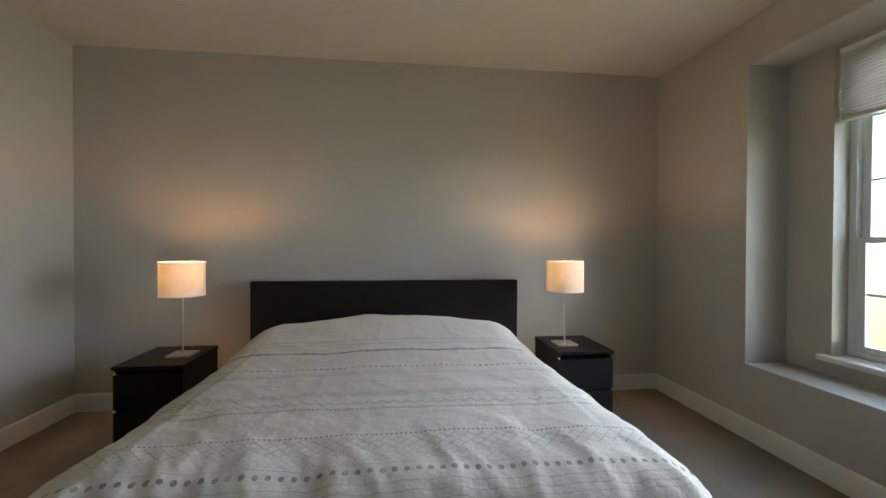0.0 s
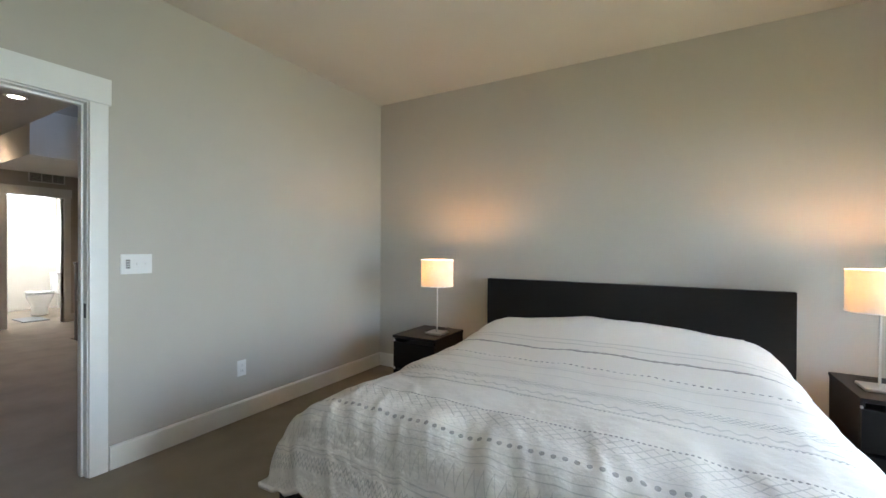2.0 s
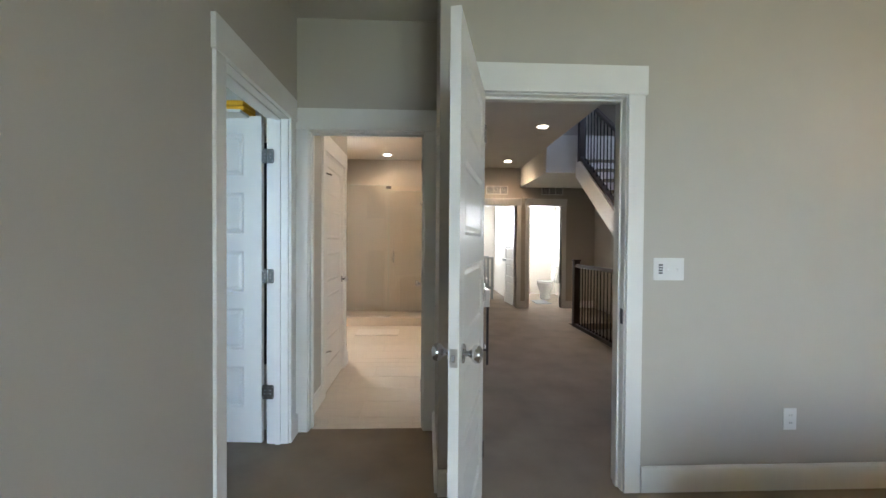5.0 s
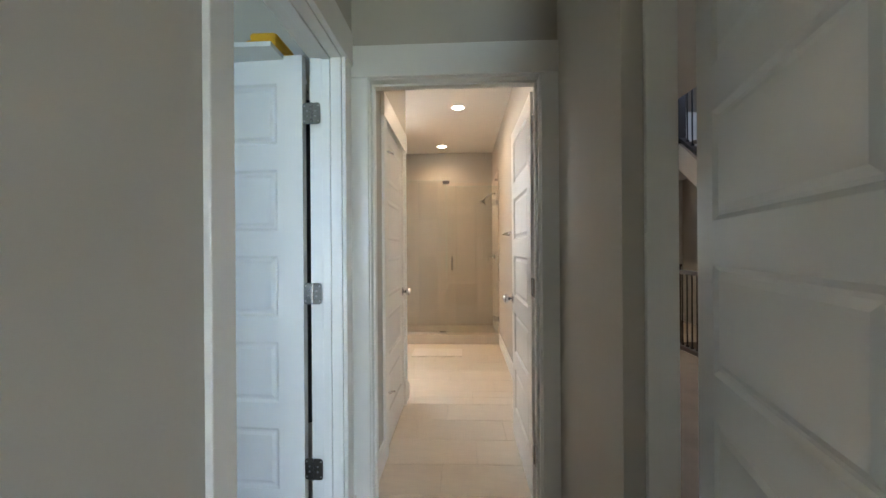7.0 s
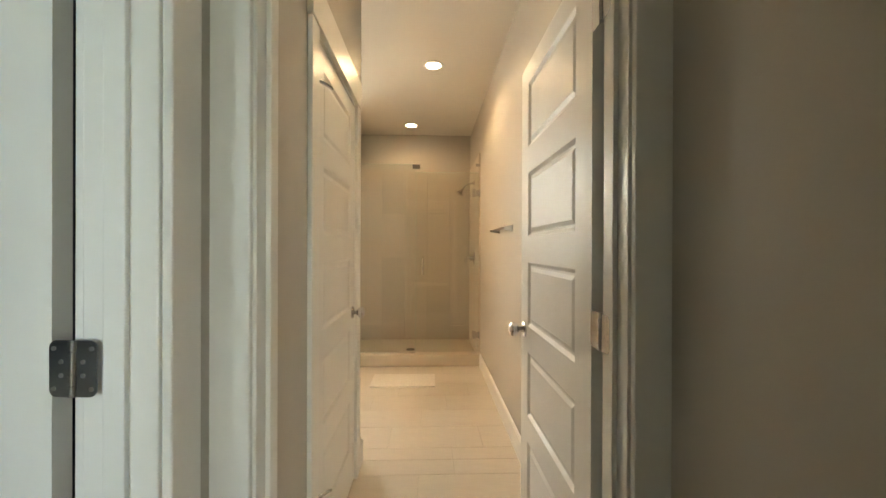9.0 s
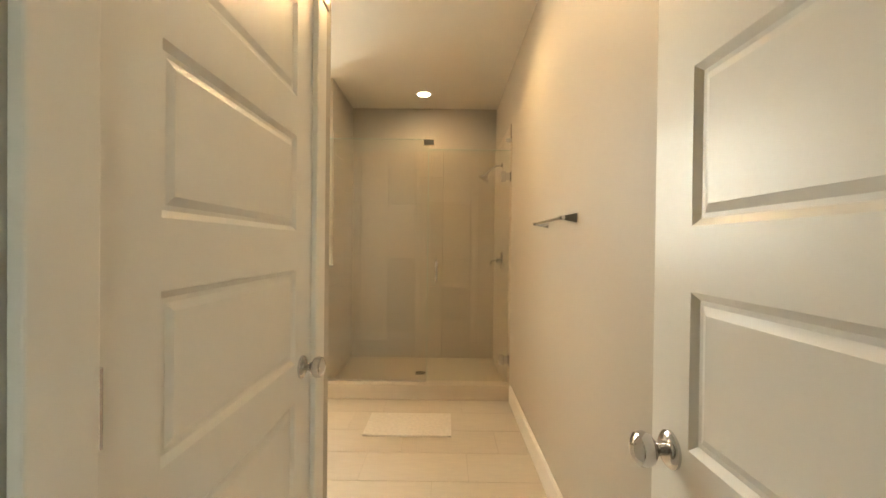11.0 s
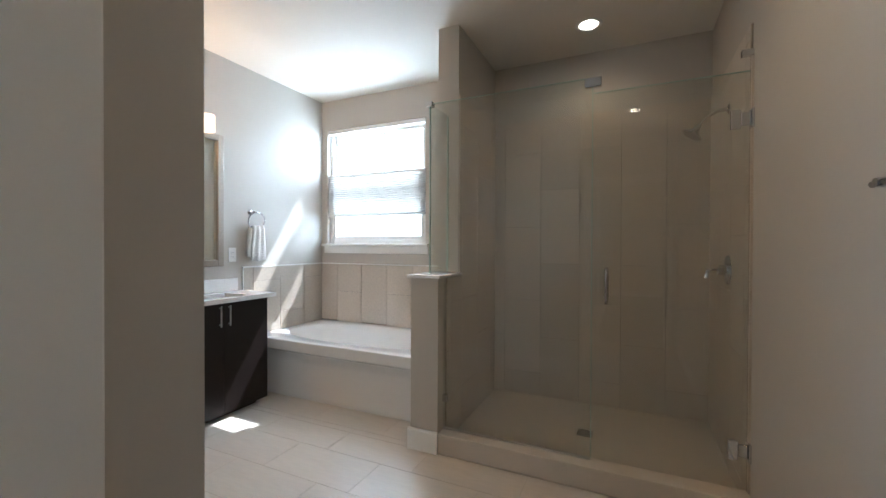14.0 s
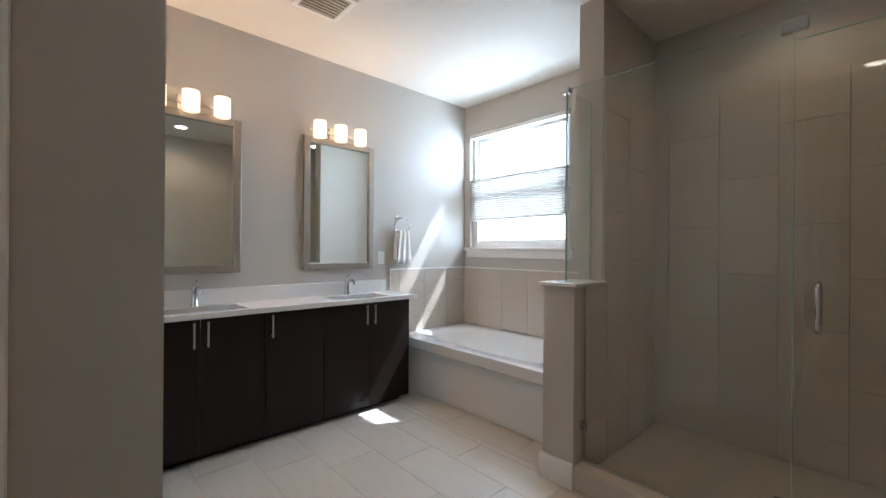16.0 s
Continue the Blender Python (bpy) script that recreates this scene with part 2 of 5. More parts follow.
def mesh_of(name, bm, mat, smooth=False):
    me = bpy.data.meshes.new(name)
    bm.to_mesh(me)
    bm.free()
    me.materials.append(mat)
    if smooth:
        for p in me.polygons:
            p.use_smooth = True
        me.set_sharp_from_angle(angle=radians(40))
    return me


def part(name, bm, mat, parent=None, label="", smooth=False):
    ob = new(name, mesh_of(name, bm, mat, smooth))
    ob.parent = parent
    if label:
        ob["label"] = label
    return ob


def thing(name, m, label, category, group=""):
    ob = new(name)
    ob.matrix_basis = m
    ob.empty_display_size = 0.1
    return tagged(ob, label, category, group)


def structure(name, bm, mat, label, category, smooth=False):
    return tagged(part(name, bm, mat, smooth=smooth), label, category, kind="structure")


# ---- walls, floors, ceilings ----
T = 0.12
structure("wall_north", box(-2.46, 2.58, 3.64, 3.76, 0, H), M["wall"], "greige painted bedroom wall behind the bed", "wall")
structure("wall_east", boxes([
    (2.46, 2.77, 2.70, 3.64, 0, H), (2.46, 2.77, -0.92, 0.25, 0, H), (2.46, 2.77, 0.25, 2.70, 0, 0.50), (2.46, 2.77, 0.25, 2.70, 2.51, H),
    (2.77, 2.95, 2.41, 3.76, 0, H), (2.77, 2.95, -0.92, 0.54, 0, H), (2.77, 2.95, 1.42, 1.53, 0, H),
    (2.77, 2.95, 0.54, 1.42, 0, 0.62), (2.77, 2.95, 1.53, 2.41, 0, 0.62), (2.77, 2.95, 0.54, 1.42, 2.49, H), (2.77, 2.95, 1.53, 2.41, 2.49, H),
]), M["wall"], "greige painted wall with a deep window recess", "wall")
structure("wall_west", boxes([
    (-2.46, -2.34, 0.145, 0.275, 0, H), (-2.46, -2.34, 1.13, 3.64, 0, H), (-2.46, -2.34, 0.275, 1.13, 2.085, H)]),
    M["wall"], "greige painted wall with the hallway doorway", "wall")
structure("wall_closet", boxes([
    (-3.19, -2.92, -0.92, -0.80, 0, H), (-2.05, 2.46, -0.92, -0.80, 0, H), (-2.92, -2.05, -0.92, -0.80, 2.10, H)]),
    M["wall"], "greige painted wall with the closet doorway", "wall")
structure("wall_entry", box(-3.19, -2.46, 0.145, 0.265, 0, H), M["wall"], "greige painted wall of the short passage", "wall")
structure("wall_bath_door", boxes([
    (-3.19, -3.07, -0.80, -0.735, 0, H), (-3.19, -3.07, 0.08, 0.145, 0, H), (-3.19, -3.07, -0.735, 0.08, 2.07, H)]),
    M["wall"], "greige painted wall with the bathroom doorway", "wall")
structure("wall_bath_north", boxes([(-7.865, -3.19, 0.20, 0.32, 0, H)]), M["bathwall"], "warm greige painted bathroom wall", "wall")
structure("wall_toilet", boxes([
    (-3.67, -3.19, -0.89, -0.77, 0, H), (-4.66, -4.48, -0.89, -0.77, 0, H), (-4.48, -3.67, -0.89, -0.77, 2.07, H),
    (-4.66, -4.54, -3.335, -0.89, 0, H)]), M["bathwall"], "warm greige painted partition round the toilet room", "wall")
structure("wall_bath_south", box(-7.865, -3.19, -3.455, -3.335, 0, H), M["bathwall"], "warm greige painted wall behind the vanity", "wall")
structure("wall_bath_west", boxes([
    (-7.865, -7.745, -3.335, -3.26, 0, H), (-7.865, -7.745, -2.08, 0.20, 0, H), (-7.865, -7.745, -3.26, -2.08, 0, 1.29), (-7.865, -7.745, -3.26, -2.08, 2.50, H)]),
    M["bathwall"], "warm greige painted wall with the bathtub window", "wall")
structure("wall_toilet_back", box(-3.31, -3.19, -3.335, -0.92, 0, H), M["wall"], "plain painted partition wall", "wall")
structure("wall_closet_back", boxes([(-3.19, 2.77, -2.92, -2.80, 0, H), (2.65, 2.77, -2.80, -2.3, 0, H), (2.65, 2.77, -1.42, -0.92, 0, H), (2.65, 2.77, -2.3, -1.42, 0, 0.75), (2.65, 2.77, -2.3, -1.42, 2.3, H)]), M["wall"], "plain painted closet wall", "wall")
structure("wall_shower", boxes([(-7.745, -6.93, -1.555, -1.40, 0, H), (-6.93, -6.577, -1.574, -1.385, 0, 1.08)]), M["bathwall"],
          "painted partition with a half-height end beside the shower", "wall")
# hallway beyond the bedroom door
structure("wall_hall_south", box(-8.47, -7.865, 0.20, 0.32, 0, H), M["wall"], "tan painted hallway wall", "wall")
structure("wall_hall_far", boxes([
    (-8.47, -8.35, 0.32, 1.12, 0, H), (-8.47, -8.35, 1.90, 2.17, 0, H), (-8.47, -8.35, 2.82, 3.5, 0, H),
    (-8.47, -8.35, 1.12, 1.90, 2.06, H), (-8.47, -8.35, 2.17, 2.82, 2.06, H)]), M["wall"], "tan painted hallway wall with two doorways", "wall")
structure("wall_stair", box(-8.47, -2.46, 3.5, 3.62, -2.6, 5.2), M["wall"], "painted wall along the staircase", "wall")
structure("wall_stair_upper", boxes([(-8.47, -2.46, 1.85, 1.97, H + 0.3, 5.2), (-2.46, -2.34, 1.97, 3.5, H + 0.05, 5.2), (-8.47, -8.35, 1.97, 3.5, H, 5.2)]),
          M["wall"], "painted wall of the upper storey", "wall")
structure("wall_stair_lower", boxes([(-6.87, -6.75, 2.28, 3.5, -2.7, -0.1), (-6.75, -2.40, 2.28, 2.40, -2.7, -0.1), (-2.46, -2.34, 2.40, 3.5, -2.7, 0.0)]), M["wall"],
          "painted walls of the stairwell below the hallway", "wall")
structure("wall_nursery", boxes([(-11.6, -8.47, 0.08, 0.20, 0, H), (-11.6, -8.47, 2.0, 2.10, 0, H), (-11.6, -11.5, 0.2, 2.0, 0, H)]), M["ceiling"],
          "pale painted nursery wall", "wall")
structure("wall_powder", boxes([(-10.7, -8.47, 3.4, 3.5, 0, H), (-10.7, -10.6, 2.1, 3.4, 0, H)]), M["ceiling"], "white washroom wall", "wall")

structure("floor", box(-3.10, 2.77, -2.92, 3.76, -0.1, 0.0), M["carpet"], "taupe cut-pile bedroom carpet", "floor")
structure("floor_hall", boxes([(-8.47, -3.10, 0.30, 2.4, -0.1, 0.0), (-8.47, -6.75, 2.4, 3.5, -0.1, 0.0), (-11.6, -8.47, 0.1, 3.5, -0.1, 0)]), M["carpet"],
          "taupe carpet of the hallway", "floor")
structure("floor_stair", box(-6.75, -2.4, 2.4, 3.6, -2.7, -2.6), M["carpet"], "carpet at the foot of the stairs", "floor")
floor_bath = structure("floor_bath", box(-7.865, -3.10, -3.455, 0.30, -0.1, -0.0014), M["floorgrout"], "beige grout bed under the bathroom tiles", "floor")
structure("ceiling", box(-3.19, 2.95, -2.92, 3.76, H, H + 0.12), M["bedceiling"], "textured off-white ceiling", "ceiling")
structure("ceiling_bath", box(-7.865, -3.19, -3.455, 0.32, H, H + 0.12), M["ceiling"], "textured off-white bathroom ceiling", "ceiling")
structure("ceiling_hall", boxes([(-8.35, -3.19, 0.32, 1.97, H, H + 0.3), (-8.35, -6.6, 1.97, 3.5, 2.42, H + 0.2), (-11.6, -8.35, 0.1, 3.5, H, H + 0.12)]), M["ceiling"],
          "off-white hallway ceiling with a dropped soffit", "ceiling")
structure("ceiling_stair", box(-8.47, -2.34, 1.85, 3.62, 5.2, 5.3), M["ceiling"], "white ceiling over the stairwell", "ceiling")
structure("ground", box(-400, 400, -400, 400, -3.2, -3.1), M["lawn"], "sunlit green lawn outside", "ground")

# Self-lit sheets stand in for the overexposed outdoors beyond the windows
M["outdoor_glow"] = glow("glowing_backdrop", (0.86, 0.93, 1.0), OUTDOOR_GLOW)
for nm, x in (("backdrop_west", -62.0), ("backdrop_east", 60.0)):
    structure(nm, box(x, x + 0.2, -120, 120, -3.1, 42), M["outdoor_glow"], "glowing sheet standing in for the overexposed outdoors", "backdrop")


def skirting(rows):
    for i, (x0, y0, x1, y1, nx, ny) in enumerate(rows):
        t, h = 0.016, 0.135
        bm = bmesh.new()
        d = Vector((x1 - x0, y1 - y0, 0))
        n = Vector((nx, ny, 0))
        prof = ((0, 0), (t, 0), (t, h - 0.012), (t - 0.007, h), (0, h))
        ends = [[bm.verts.new(Vector((x0, y0, 0)) + d * k + n * (u + 0.001) + Vector((0, 0, z))) for u, z in prof] for k in (0, 1)]
        for j in range(5):
            bm.faces.new((ends[0][j], ends[0][(j + 1) % 5], ends[1][(j + 1) % 5], ends[1][j]))
        bm.faces.new(ends[0][::-1])
        bm.faces.new(ends[1])
        bmesh.ops.recalc_face_normals(bm, faces=bm.faces)
        structure("baseboard", bm, M["trim"], "white painted baseboard along the wall", "baseboard")


skirting([
    (-2.34, 3.64, 2.46, 3.64, 0, -1), (2.46, 3.62, 2.46, -0.80, -1, 0), (-2.34, 1.21, -2.34, 3.62, 1, 0), (2.44, -0.80, -1.955, -0.80, 0, 1),
    (-2.34, 0.145, -2.34, 0.20, 1, 0), (-3.07, 0.145, -2.356, 0.145, 0, -1), (-2.99, -0.80, -3.07, -0.80, 0, 1),
    (-3.21, 0.20, -6.56, 0.20, 0, -1), (-3.19, -0.77, -3.597, -0.77, 0, 1), (-4.553, -0.77, -4.66, -0.77, 0, 1), (-4.66, -0.77, -4.66, -2.95, -1, 0),
    (-6.577, -1.59, -6.577, -1.385, 1, 0), (-6.593, -1.574, -6.9, -1.574, 0, -1),
    (-8.35, 0.32, -8.35, 1.03, 1, 0), (-8.35, 1.99, -8.35, 2.08, 1, 0), (-8.35, 2.91, -8.35, 3.5, 1, 0), (-2.46, 0.32, -8.33, 0.32, 0, 1),
])

# ---- door frames and doors ----


def door_frame(name, m, w, h, depth, label, back=True, right_casing=True):
    """Local x across the opening, y out of the wall's face, z up; the wall lies at y < 0."""
    e = tagged(new(name), label, "door frame", kind="structure")
    e.matrix_basis = m
    j = 0.02
    part("jamb", box(-j, 0, -depth, 0, 0, h, 0.002), M["trim"], e)
    part("jamb", box(w, w + j, -depth, 0, 0, h, 0.002), M["trim"], e)
    part("jamb", box(-j, w + j, -depth, 0, h, h + j, 0.002), M["trim"], e)
    c, r = 0.086, 0.006
    for y0, y1 in ((0.0005, 0.018), (-depth - 0.018, -depth - 0.0005))[: 2 if back else 1]:
        part("casing", box(-c - r, -r, y0, y1, 0, h + r, 0.003), M["trim"], e)
        if right_casing or y0 > 0:
            part("casing", box(w + r, w + r + c, y0, y1, 0, h + r, 0.003), M["trim"], e)
        k = 0.006 if y0 >= 0 else -0.006
        part("head_casing", box(-c - r - 0.012, w + r + c + 0.012, min(y0, y0 + k), max(y1, y1 + k), h + r, h + r + 0.145, 0.003), M["trim"], e)
    return e


def stop_strip(e, w, h, y0, y1):
    for b in ((0.0005, 0.012, y0, y1, 0, h - 0.012), (w - 0.012, w - 0.0005, y0, y1, 0, h - 0.012), (0.0005, w - 0.0005, y0, y1, h - 0.012, h - 0.0005)):
        part("door_stop", box(*b, 0.002), M["trim"], e)


def knob(e, x, z, y, out):
    """Oval chrome knob on a round rose; out is +1 or -1 along y."""
    turn = Matrix.Rotation(radians(-90 * out), 4, "X")
    k = part("knob", lathe([(0.011, 0.0), (0.010, 0.022), (0.016, 0.030), (0.026, 0.037), (0.031, 0.048), (0.028, 0.060), (0.016, 0.068), (0.0, 0.070)], 24, (x, y, z), turn),
             M["chrome"], e, "polished chrome knob", True)
    part("rose", lathe([(0.033, 0.0), (0.033, 0.005), (0.027, 0.010), (0.012, 0.011)], 24, (x, y, z), turn), M["chrome"], k, "", True)


def plate(x0, x1, y0, y1, z0, z1, r=0.012, out=0):
    """A thin upright plate; out = -1 or 1 rounds the corners on that end of x."""
    pts = []
    for cx, cz, a0, side in ((x1, z1, 0, 1), (x0, z1, 90, -1), (x0, z0, 180, -1), (x1, z0, 270, 1)):
        q = r if side == out else 0.001
        ox, oz = cx - side * q, cz - (1 if cz == z1 else -1) * q
        pts += [(ox + q * math.cos(radians(a0 + 22.5 * k)), oz + q * math.sin(radians(a0 + 22.5 * k))) for k in range(5)]
    bm = bmesh.new()
    a, b = ([bm.verts.new((x, y, z)) for x, z in pts] for y in (y0, y1))
    bm.faces.new(a)
    bm.faces.new(b[::-1])
    for i in range(len(pts)):
        q = (i + 1) % len(pts)
        bm.faces.new((a[i], b[i], b[q], a[q]))
    bmesh.ops.recalc_face_normals(bm, faces=bm.faces)
    return bm


def hinge(e, z, y, pin=-0.004, door_w=0.038, jamb_w=0.0, face=1):
    """Butt hinge: a leaf on the door, a leaf on the jamb, a knuckle in five pieces; face is the side of y that shows."""
    s, t = 0.045, 0.0025
    k = part("hinge", plate(pin + 0.003, pin + door_w, y - t / 2, y + t / 2, z - s, z + s, out=1), M["steel"], e, "satin steel hinge")
    leaves = [(pin + 0.018, pin + door_w - 0.008)]
    if jamb_w:
        part("hinge_leaf", plate(pin - jamb_w, pin - 0.003, y - t / 2, y + t / 2, z - s, z + s, out=-1), M["steel"], k)
        leaves.append((pin - 0.018, pin - jamb_w + 0.008))
    for a, b in leaves:
        for x, dz in ((b, 0.032), (a, 0.011), (a, -0.011), (b, -0.032)):
            part("screw", rod((x, y + face * t / 2, z + dz), (x, y + face * (t / 2 + 0.0012), z + dz), 0.0038, seg=10), M["nickel"], k)
    for i in range(5):
        z0 = z - s + i * 0.018
        part("hinge_knuckle", rod((pin, y, z0 + 0.0004), (pin, y, z0 + 0.0176), 0.0062, seg=12), M["steel"], k, "", True)
    return k


def panel_door(name, m, w, label, h=2.04, top=0.085):
    """Five-panel door: hinge edge at x = 0, leaf along +x, thickness from y = -0.035 to 0."""
    e = tagged(new(name), label, "door")
    e.matrix_basis = m
    t = 0.035
    stile, rail, ph = 0.115, 0.108, 0.262
    bottom = h - top - 5 * ph - 4 * rail
    rows = [(0, stile, -t, 0, 0.01, h), (w - stile, w, -t, 0, 0.01, h), (stile, w - stile, -t, 0, 0.01, bottom), (stile, w - stile, -t, 0, h - top, h)]
    z = bottom
    cuts = []
    for i in range(5):
        cuts.append((z, z + ph))
        z += ph
        if i < 4:
            rows.append((stile, w - stile, -t, 0, z, z + rail))
            z += rail
    part("leaf_frame", boxes(rows), M["door"], e)
    for a, b in cuts:
        bm = bmesh.new()
        for y, s in ((-t, 1), (0, -1)):
            # sloped moulding down to a recess, then a raised field
            levels = ((0.0, 0.0), (0.012, 0.009), (0.020, 0.009), (0.034, 0.0035))
            rings = []
            for inset, sink in levels:
                yy = y + s * sink
                rings.append([bm.verts.new((x, yy, zz)) for x, zz in ((stile + inset, a + inset), (w - stile - inset, a + inset), (w - stile - inset, b - inset), (stile + inset, b - inset))])
            for p, q in zip(rings, rings[1:]):
                for i in range(4):
                    bm.faces.new((p[i], p[(i + 1) % 4], q[(i + 1) % 4], q[i]))
            bm.faces.new(rings[-1])
        bmesh.ops.recalc_face_normals(bm, faces=bm.faces)
        part("panel", bm, M["door"], e)
    kx = w - 0.065
    knob(e, kx, 0.93, 0.0, 1)
    knob(e, kx, 0.93, -t, -1)
    lp = part("latch_plate", box(w - 0.001, w + 0.0015, -t + 0.005, -0.005, 0.90, 0.96, 0.0005), M["nickel"], e)
    part("latch_bolt", box(w + 0.0015, w + 0.011, -t + 0.011, -0.011, 0.919, 0.941, 0.002), M["chrome"], lp)
    return e


fr = door_frame("door_frame_hall", pose(-2.34, 1.11, 0, 0, 0, -90), 0.815, 2.062, T, "white craftsman casing round the hallway doorway")
stop_strip(fr, 0.815, 2.062, -0.075, -0.04)
part("strike_plate", box(-0.0005, 0.0015, -0.035, -0.008, 0.88, 0.96, 0.0005), M["dark"], fr)
dm = panel_door("door_hall", pose(-2.318, 0.372, 0, 0, 0, -13.9), 0.78, "white five-panel door standing open with chrome knobs", h=2.05, top=0.09)
for z in (0.25, 1.05, 1.85):
    hinge(dm, z, 0.002)
fr = door_frame("door_frame_bath", pose(-3.07, 0.06, 0, 0, 0, -90), 0.775, 2.05, T, "white craftsman casing round the bathroom doorway", right_casing=False)
stop_strip(fr, 0.775, 2.05, -0.08, -0.045)
db = panel_door("door_bath", pose(-3.232, 0.048, 0, 0, 0, 180), 0.77, "white five-panel door folded open against the wall")
for z in (0.27, 1.075, 1.86):
    hinge(db, z, -0.0005, -0.052, 0.055, 0.050, -1)
fr = door_frame("door_frame_closet", pose(-2.90, -0.80, 0, 0, 0, 0), 0.83, 2.08, T, "white craftsman casing round the closet doorway")
stop_strip(fr, 0.83, 2.08, -0.08, -0.045)
dc = panel_door("door_closet", pose(-2.90, -0.968, 0, 0, 0, -94.0), 0.80, "white five-panel closet door standing open", h=2.095, top=0.115)
for z in (0.34, 1.08, 1.84):
    hinge(dc, z, 0.009, -0.044, 0.038, 0.040)
fr = door_frame("door_frame_toilet", pose(-4.46, -0.77, 0, 0, 0, 0), 0.77, 2.05, T, "white craftsman casing round the toilet room door", back=False)
dt = panel_door("door_toilet", pose(-3.693, -0.805, 0, 0, 0, 180), 0.763, "white five-panel door standing closed")
for z, hook in ((0.32, True), (1.09, False), (1.82, True)):
    k = part("hinge", rod((-0.002, -0.041, z - 0.048), (-0.002, -0.041, z + 0.048), 0.007, seg=12), M["chrome"], dt, "chrome hinge", True)
    if hook:
        part("hinge_stop", tube([(-0.002, -0.041, z + 0.05), (0.01, -0.052, z + 0.052), (0.05, -0.075, z + 0.05), (0.06, -0.08, z + 0.045)], 0.006), M["chrome"], k, "", True)

# ---- windows ----


def window(name, m, w, h, label, grid=True, share=0.38, sash=0.048):
    """Local x across, y out of the room, z up from the opening's base. A double-hung window."""
    e = tagged(new(name), label, "window", kind="structure")
    e.matrix_basis = m
    f = 0.04
    part("window_frame", boxes([(0, f, 0.03, 0.10, 0, h), (w - f, w, 0.03, 0.10, 0, h), (f, w - f, 0.03, 0.10, 0, f), (f, w - f, 0.03, 0.10, h - f, h)], 0.003), M["frame_vinyl"], e)
    mid = h * share
    for z0, z1, y in ((f, mid + 0.02, 0.034), (mid - 0.02, h - f, 0.066)):
        a, b = f + 0.001, w - f - 0.001
        rail = 0.036
        p = part("sash", boxes([(a, a + sash, y, y + 0.03, z0, z1), (b - sash, b, y, y + 0.03, z0, z1),
                                (a + sash, b - sash, y, y + 0.03, z0, z0 + rail), (a + sash, b - sash, y, y + 0.03, z1 - rail, z1)], 0.002), M["frame_vinyl"], e)
        g = part("pane", box(a + sash, b - sash, y + 0.012, y + 0.018, z0 + rail, z1 - rail), M["pane"], p)
        g.visible_shadow = False
        if grid:
            part("muntin", box(w / 2 - 0.008, w / 2 + 0.008, y + 0.008, y + 0.022, z0 + rail, z1 - rail, 0.002), M["frame_vinyl"], p)
            for k in ((0.5,) if z0 == f else (1 / 3, 2 / 3)):
                z = z0 + (z1 - z0) * k
                part("muntin", box(a + sash, b - sash, y + 0.009, y + 0.021, z - 0.008, z + 0.008, 0.002), M["frame_vinyl"], p)
    part("sash_lock", box(w / 2 - 0.03, w / 2 + 0.03, 0.02, 0.033, mid + 0.005, mid + 0.02, 0.003), M["frame_vinyl"], e)
    return e


def pleated(w, z0, z1, pitch=0.02, depth=0.018):
    """A cellular blind's folded cloth, closed front and back."""
    bm = bmesh.new()
    n = max(2, int((z1 - z0) / pitch)) * 2
    for s in (1, -1):
        prev = None
        for i in range(n + 1):
            z = z0 + (z1 - z0) * i / n
            y = s * (0.004 + depth * (i % 2))
            row = [bm.verts.new((x, y, z)) for x in (0, w)]
            if prev:
                bm.faces.new((prev[0], prev[1], row[1], row[0]))
            prev = row
    return bm


for y0 in (1.53, 0.54):
    wb = window("window_1", pose(2.85, y0 + 0.88, 0.62, 0, 0, -90), 0.88, 1.87, "white double-hung bedroom window with grilles")
    part("window_sill", box(-0.05, 0.93, -0.135, -0.0805, -0.03, 0.004, 0.006), M["trim"], wb)
    part("stool", box(0.001, 0.879, -0.0795, 0.03, 0.0005, 0.004), M["trim"], wb)
    sh = thing("window_blind", pose(2.81, y0 + 0.87, 0, 0, 0, -90), "grey cellular blind drawn up at the window head", "blind", "bedroom blinds")
    part("cloth", pleated(0.86, 2.07, 2.46), M["blind"], sh)
    part("headrail", box(0, 0.86, -0.025, 0.025, 2.455, 2.488, 0.004), M["plastic"], sh)
    part("bottom_rail", box(0, 0.86, -0.024, 0.024, 2.05, 2.072, 0.004), M["plastic"], sh)

window("window_3", pose(2.69, -1.42, 0.75, 0, 0, -90), 0.88, 1.55, "white double-hung closet window")
wb = window("window_2", pose(-7.76, -3.26, 1.30, 0, 0, 90), 1.18, 1.20, "white window over the bathtub, bright daylight outside", grid=False, share=0.45, sash=0.03)
part("muntin", box(0.65, 0.668, 0.074, 0.088, 0.56, 1.12, 0.002), M["frame_vinyl"], wb)
part("window_sill", box(-0.05, 1.22, -0.06, 0.03, -0.028, 0.0, 0.005), M["trim"], wb)
part("apron", box(-0.03, 1.21, -0.032, -0.016, -0.10, -0.028, 0.003), M["trim"], wb)
sh = thing("window_blind", pose(-7.765, -3.25, 0, 0, 0, 90), "white top-down cellular blind across the middle of the window", "blind")
part("cloth", pleated(1.16, 1.60, 2.0), M["blind"], sh)
part("headrail", box(0, 1.16, -0.025, 0.025, 2.455, 2.495, 0.004), M["plastic"], sh)
part("top_rail", box(0, 1.16, -0.022, 0.022, 2.0, 2.018, 0.004), M["plastic"], sh)
part("bottom_rail", box(0, 1.16, -0.022, 0.022, 1.582, 1.60, 0.004), M["plastic"], sh)
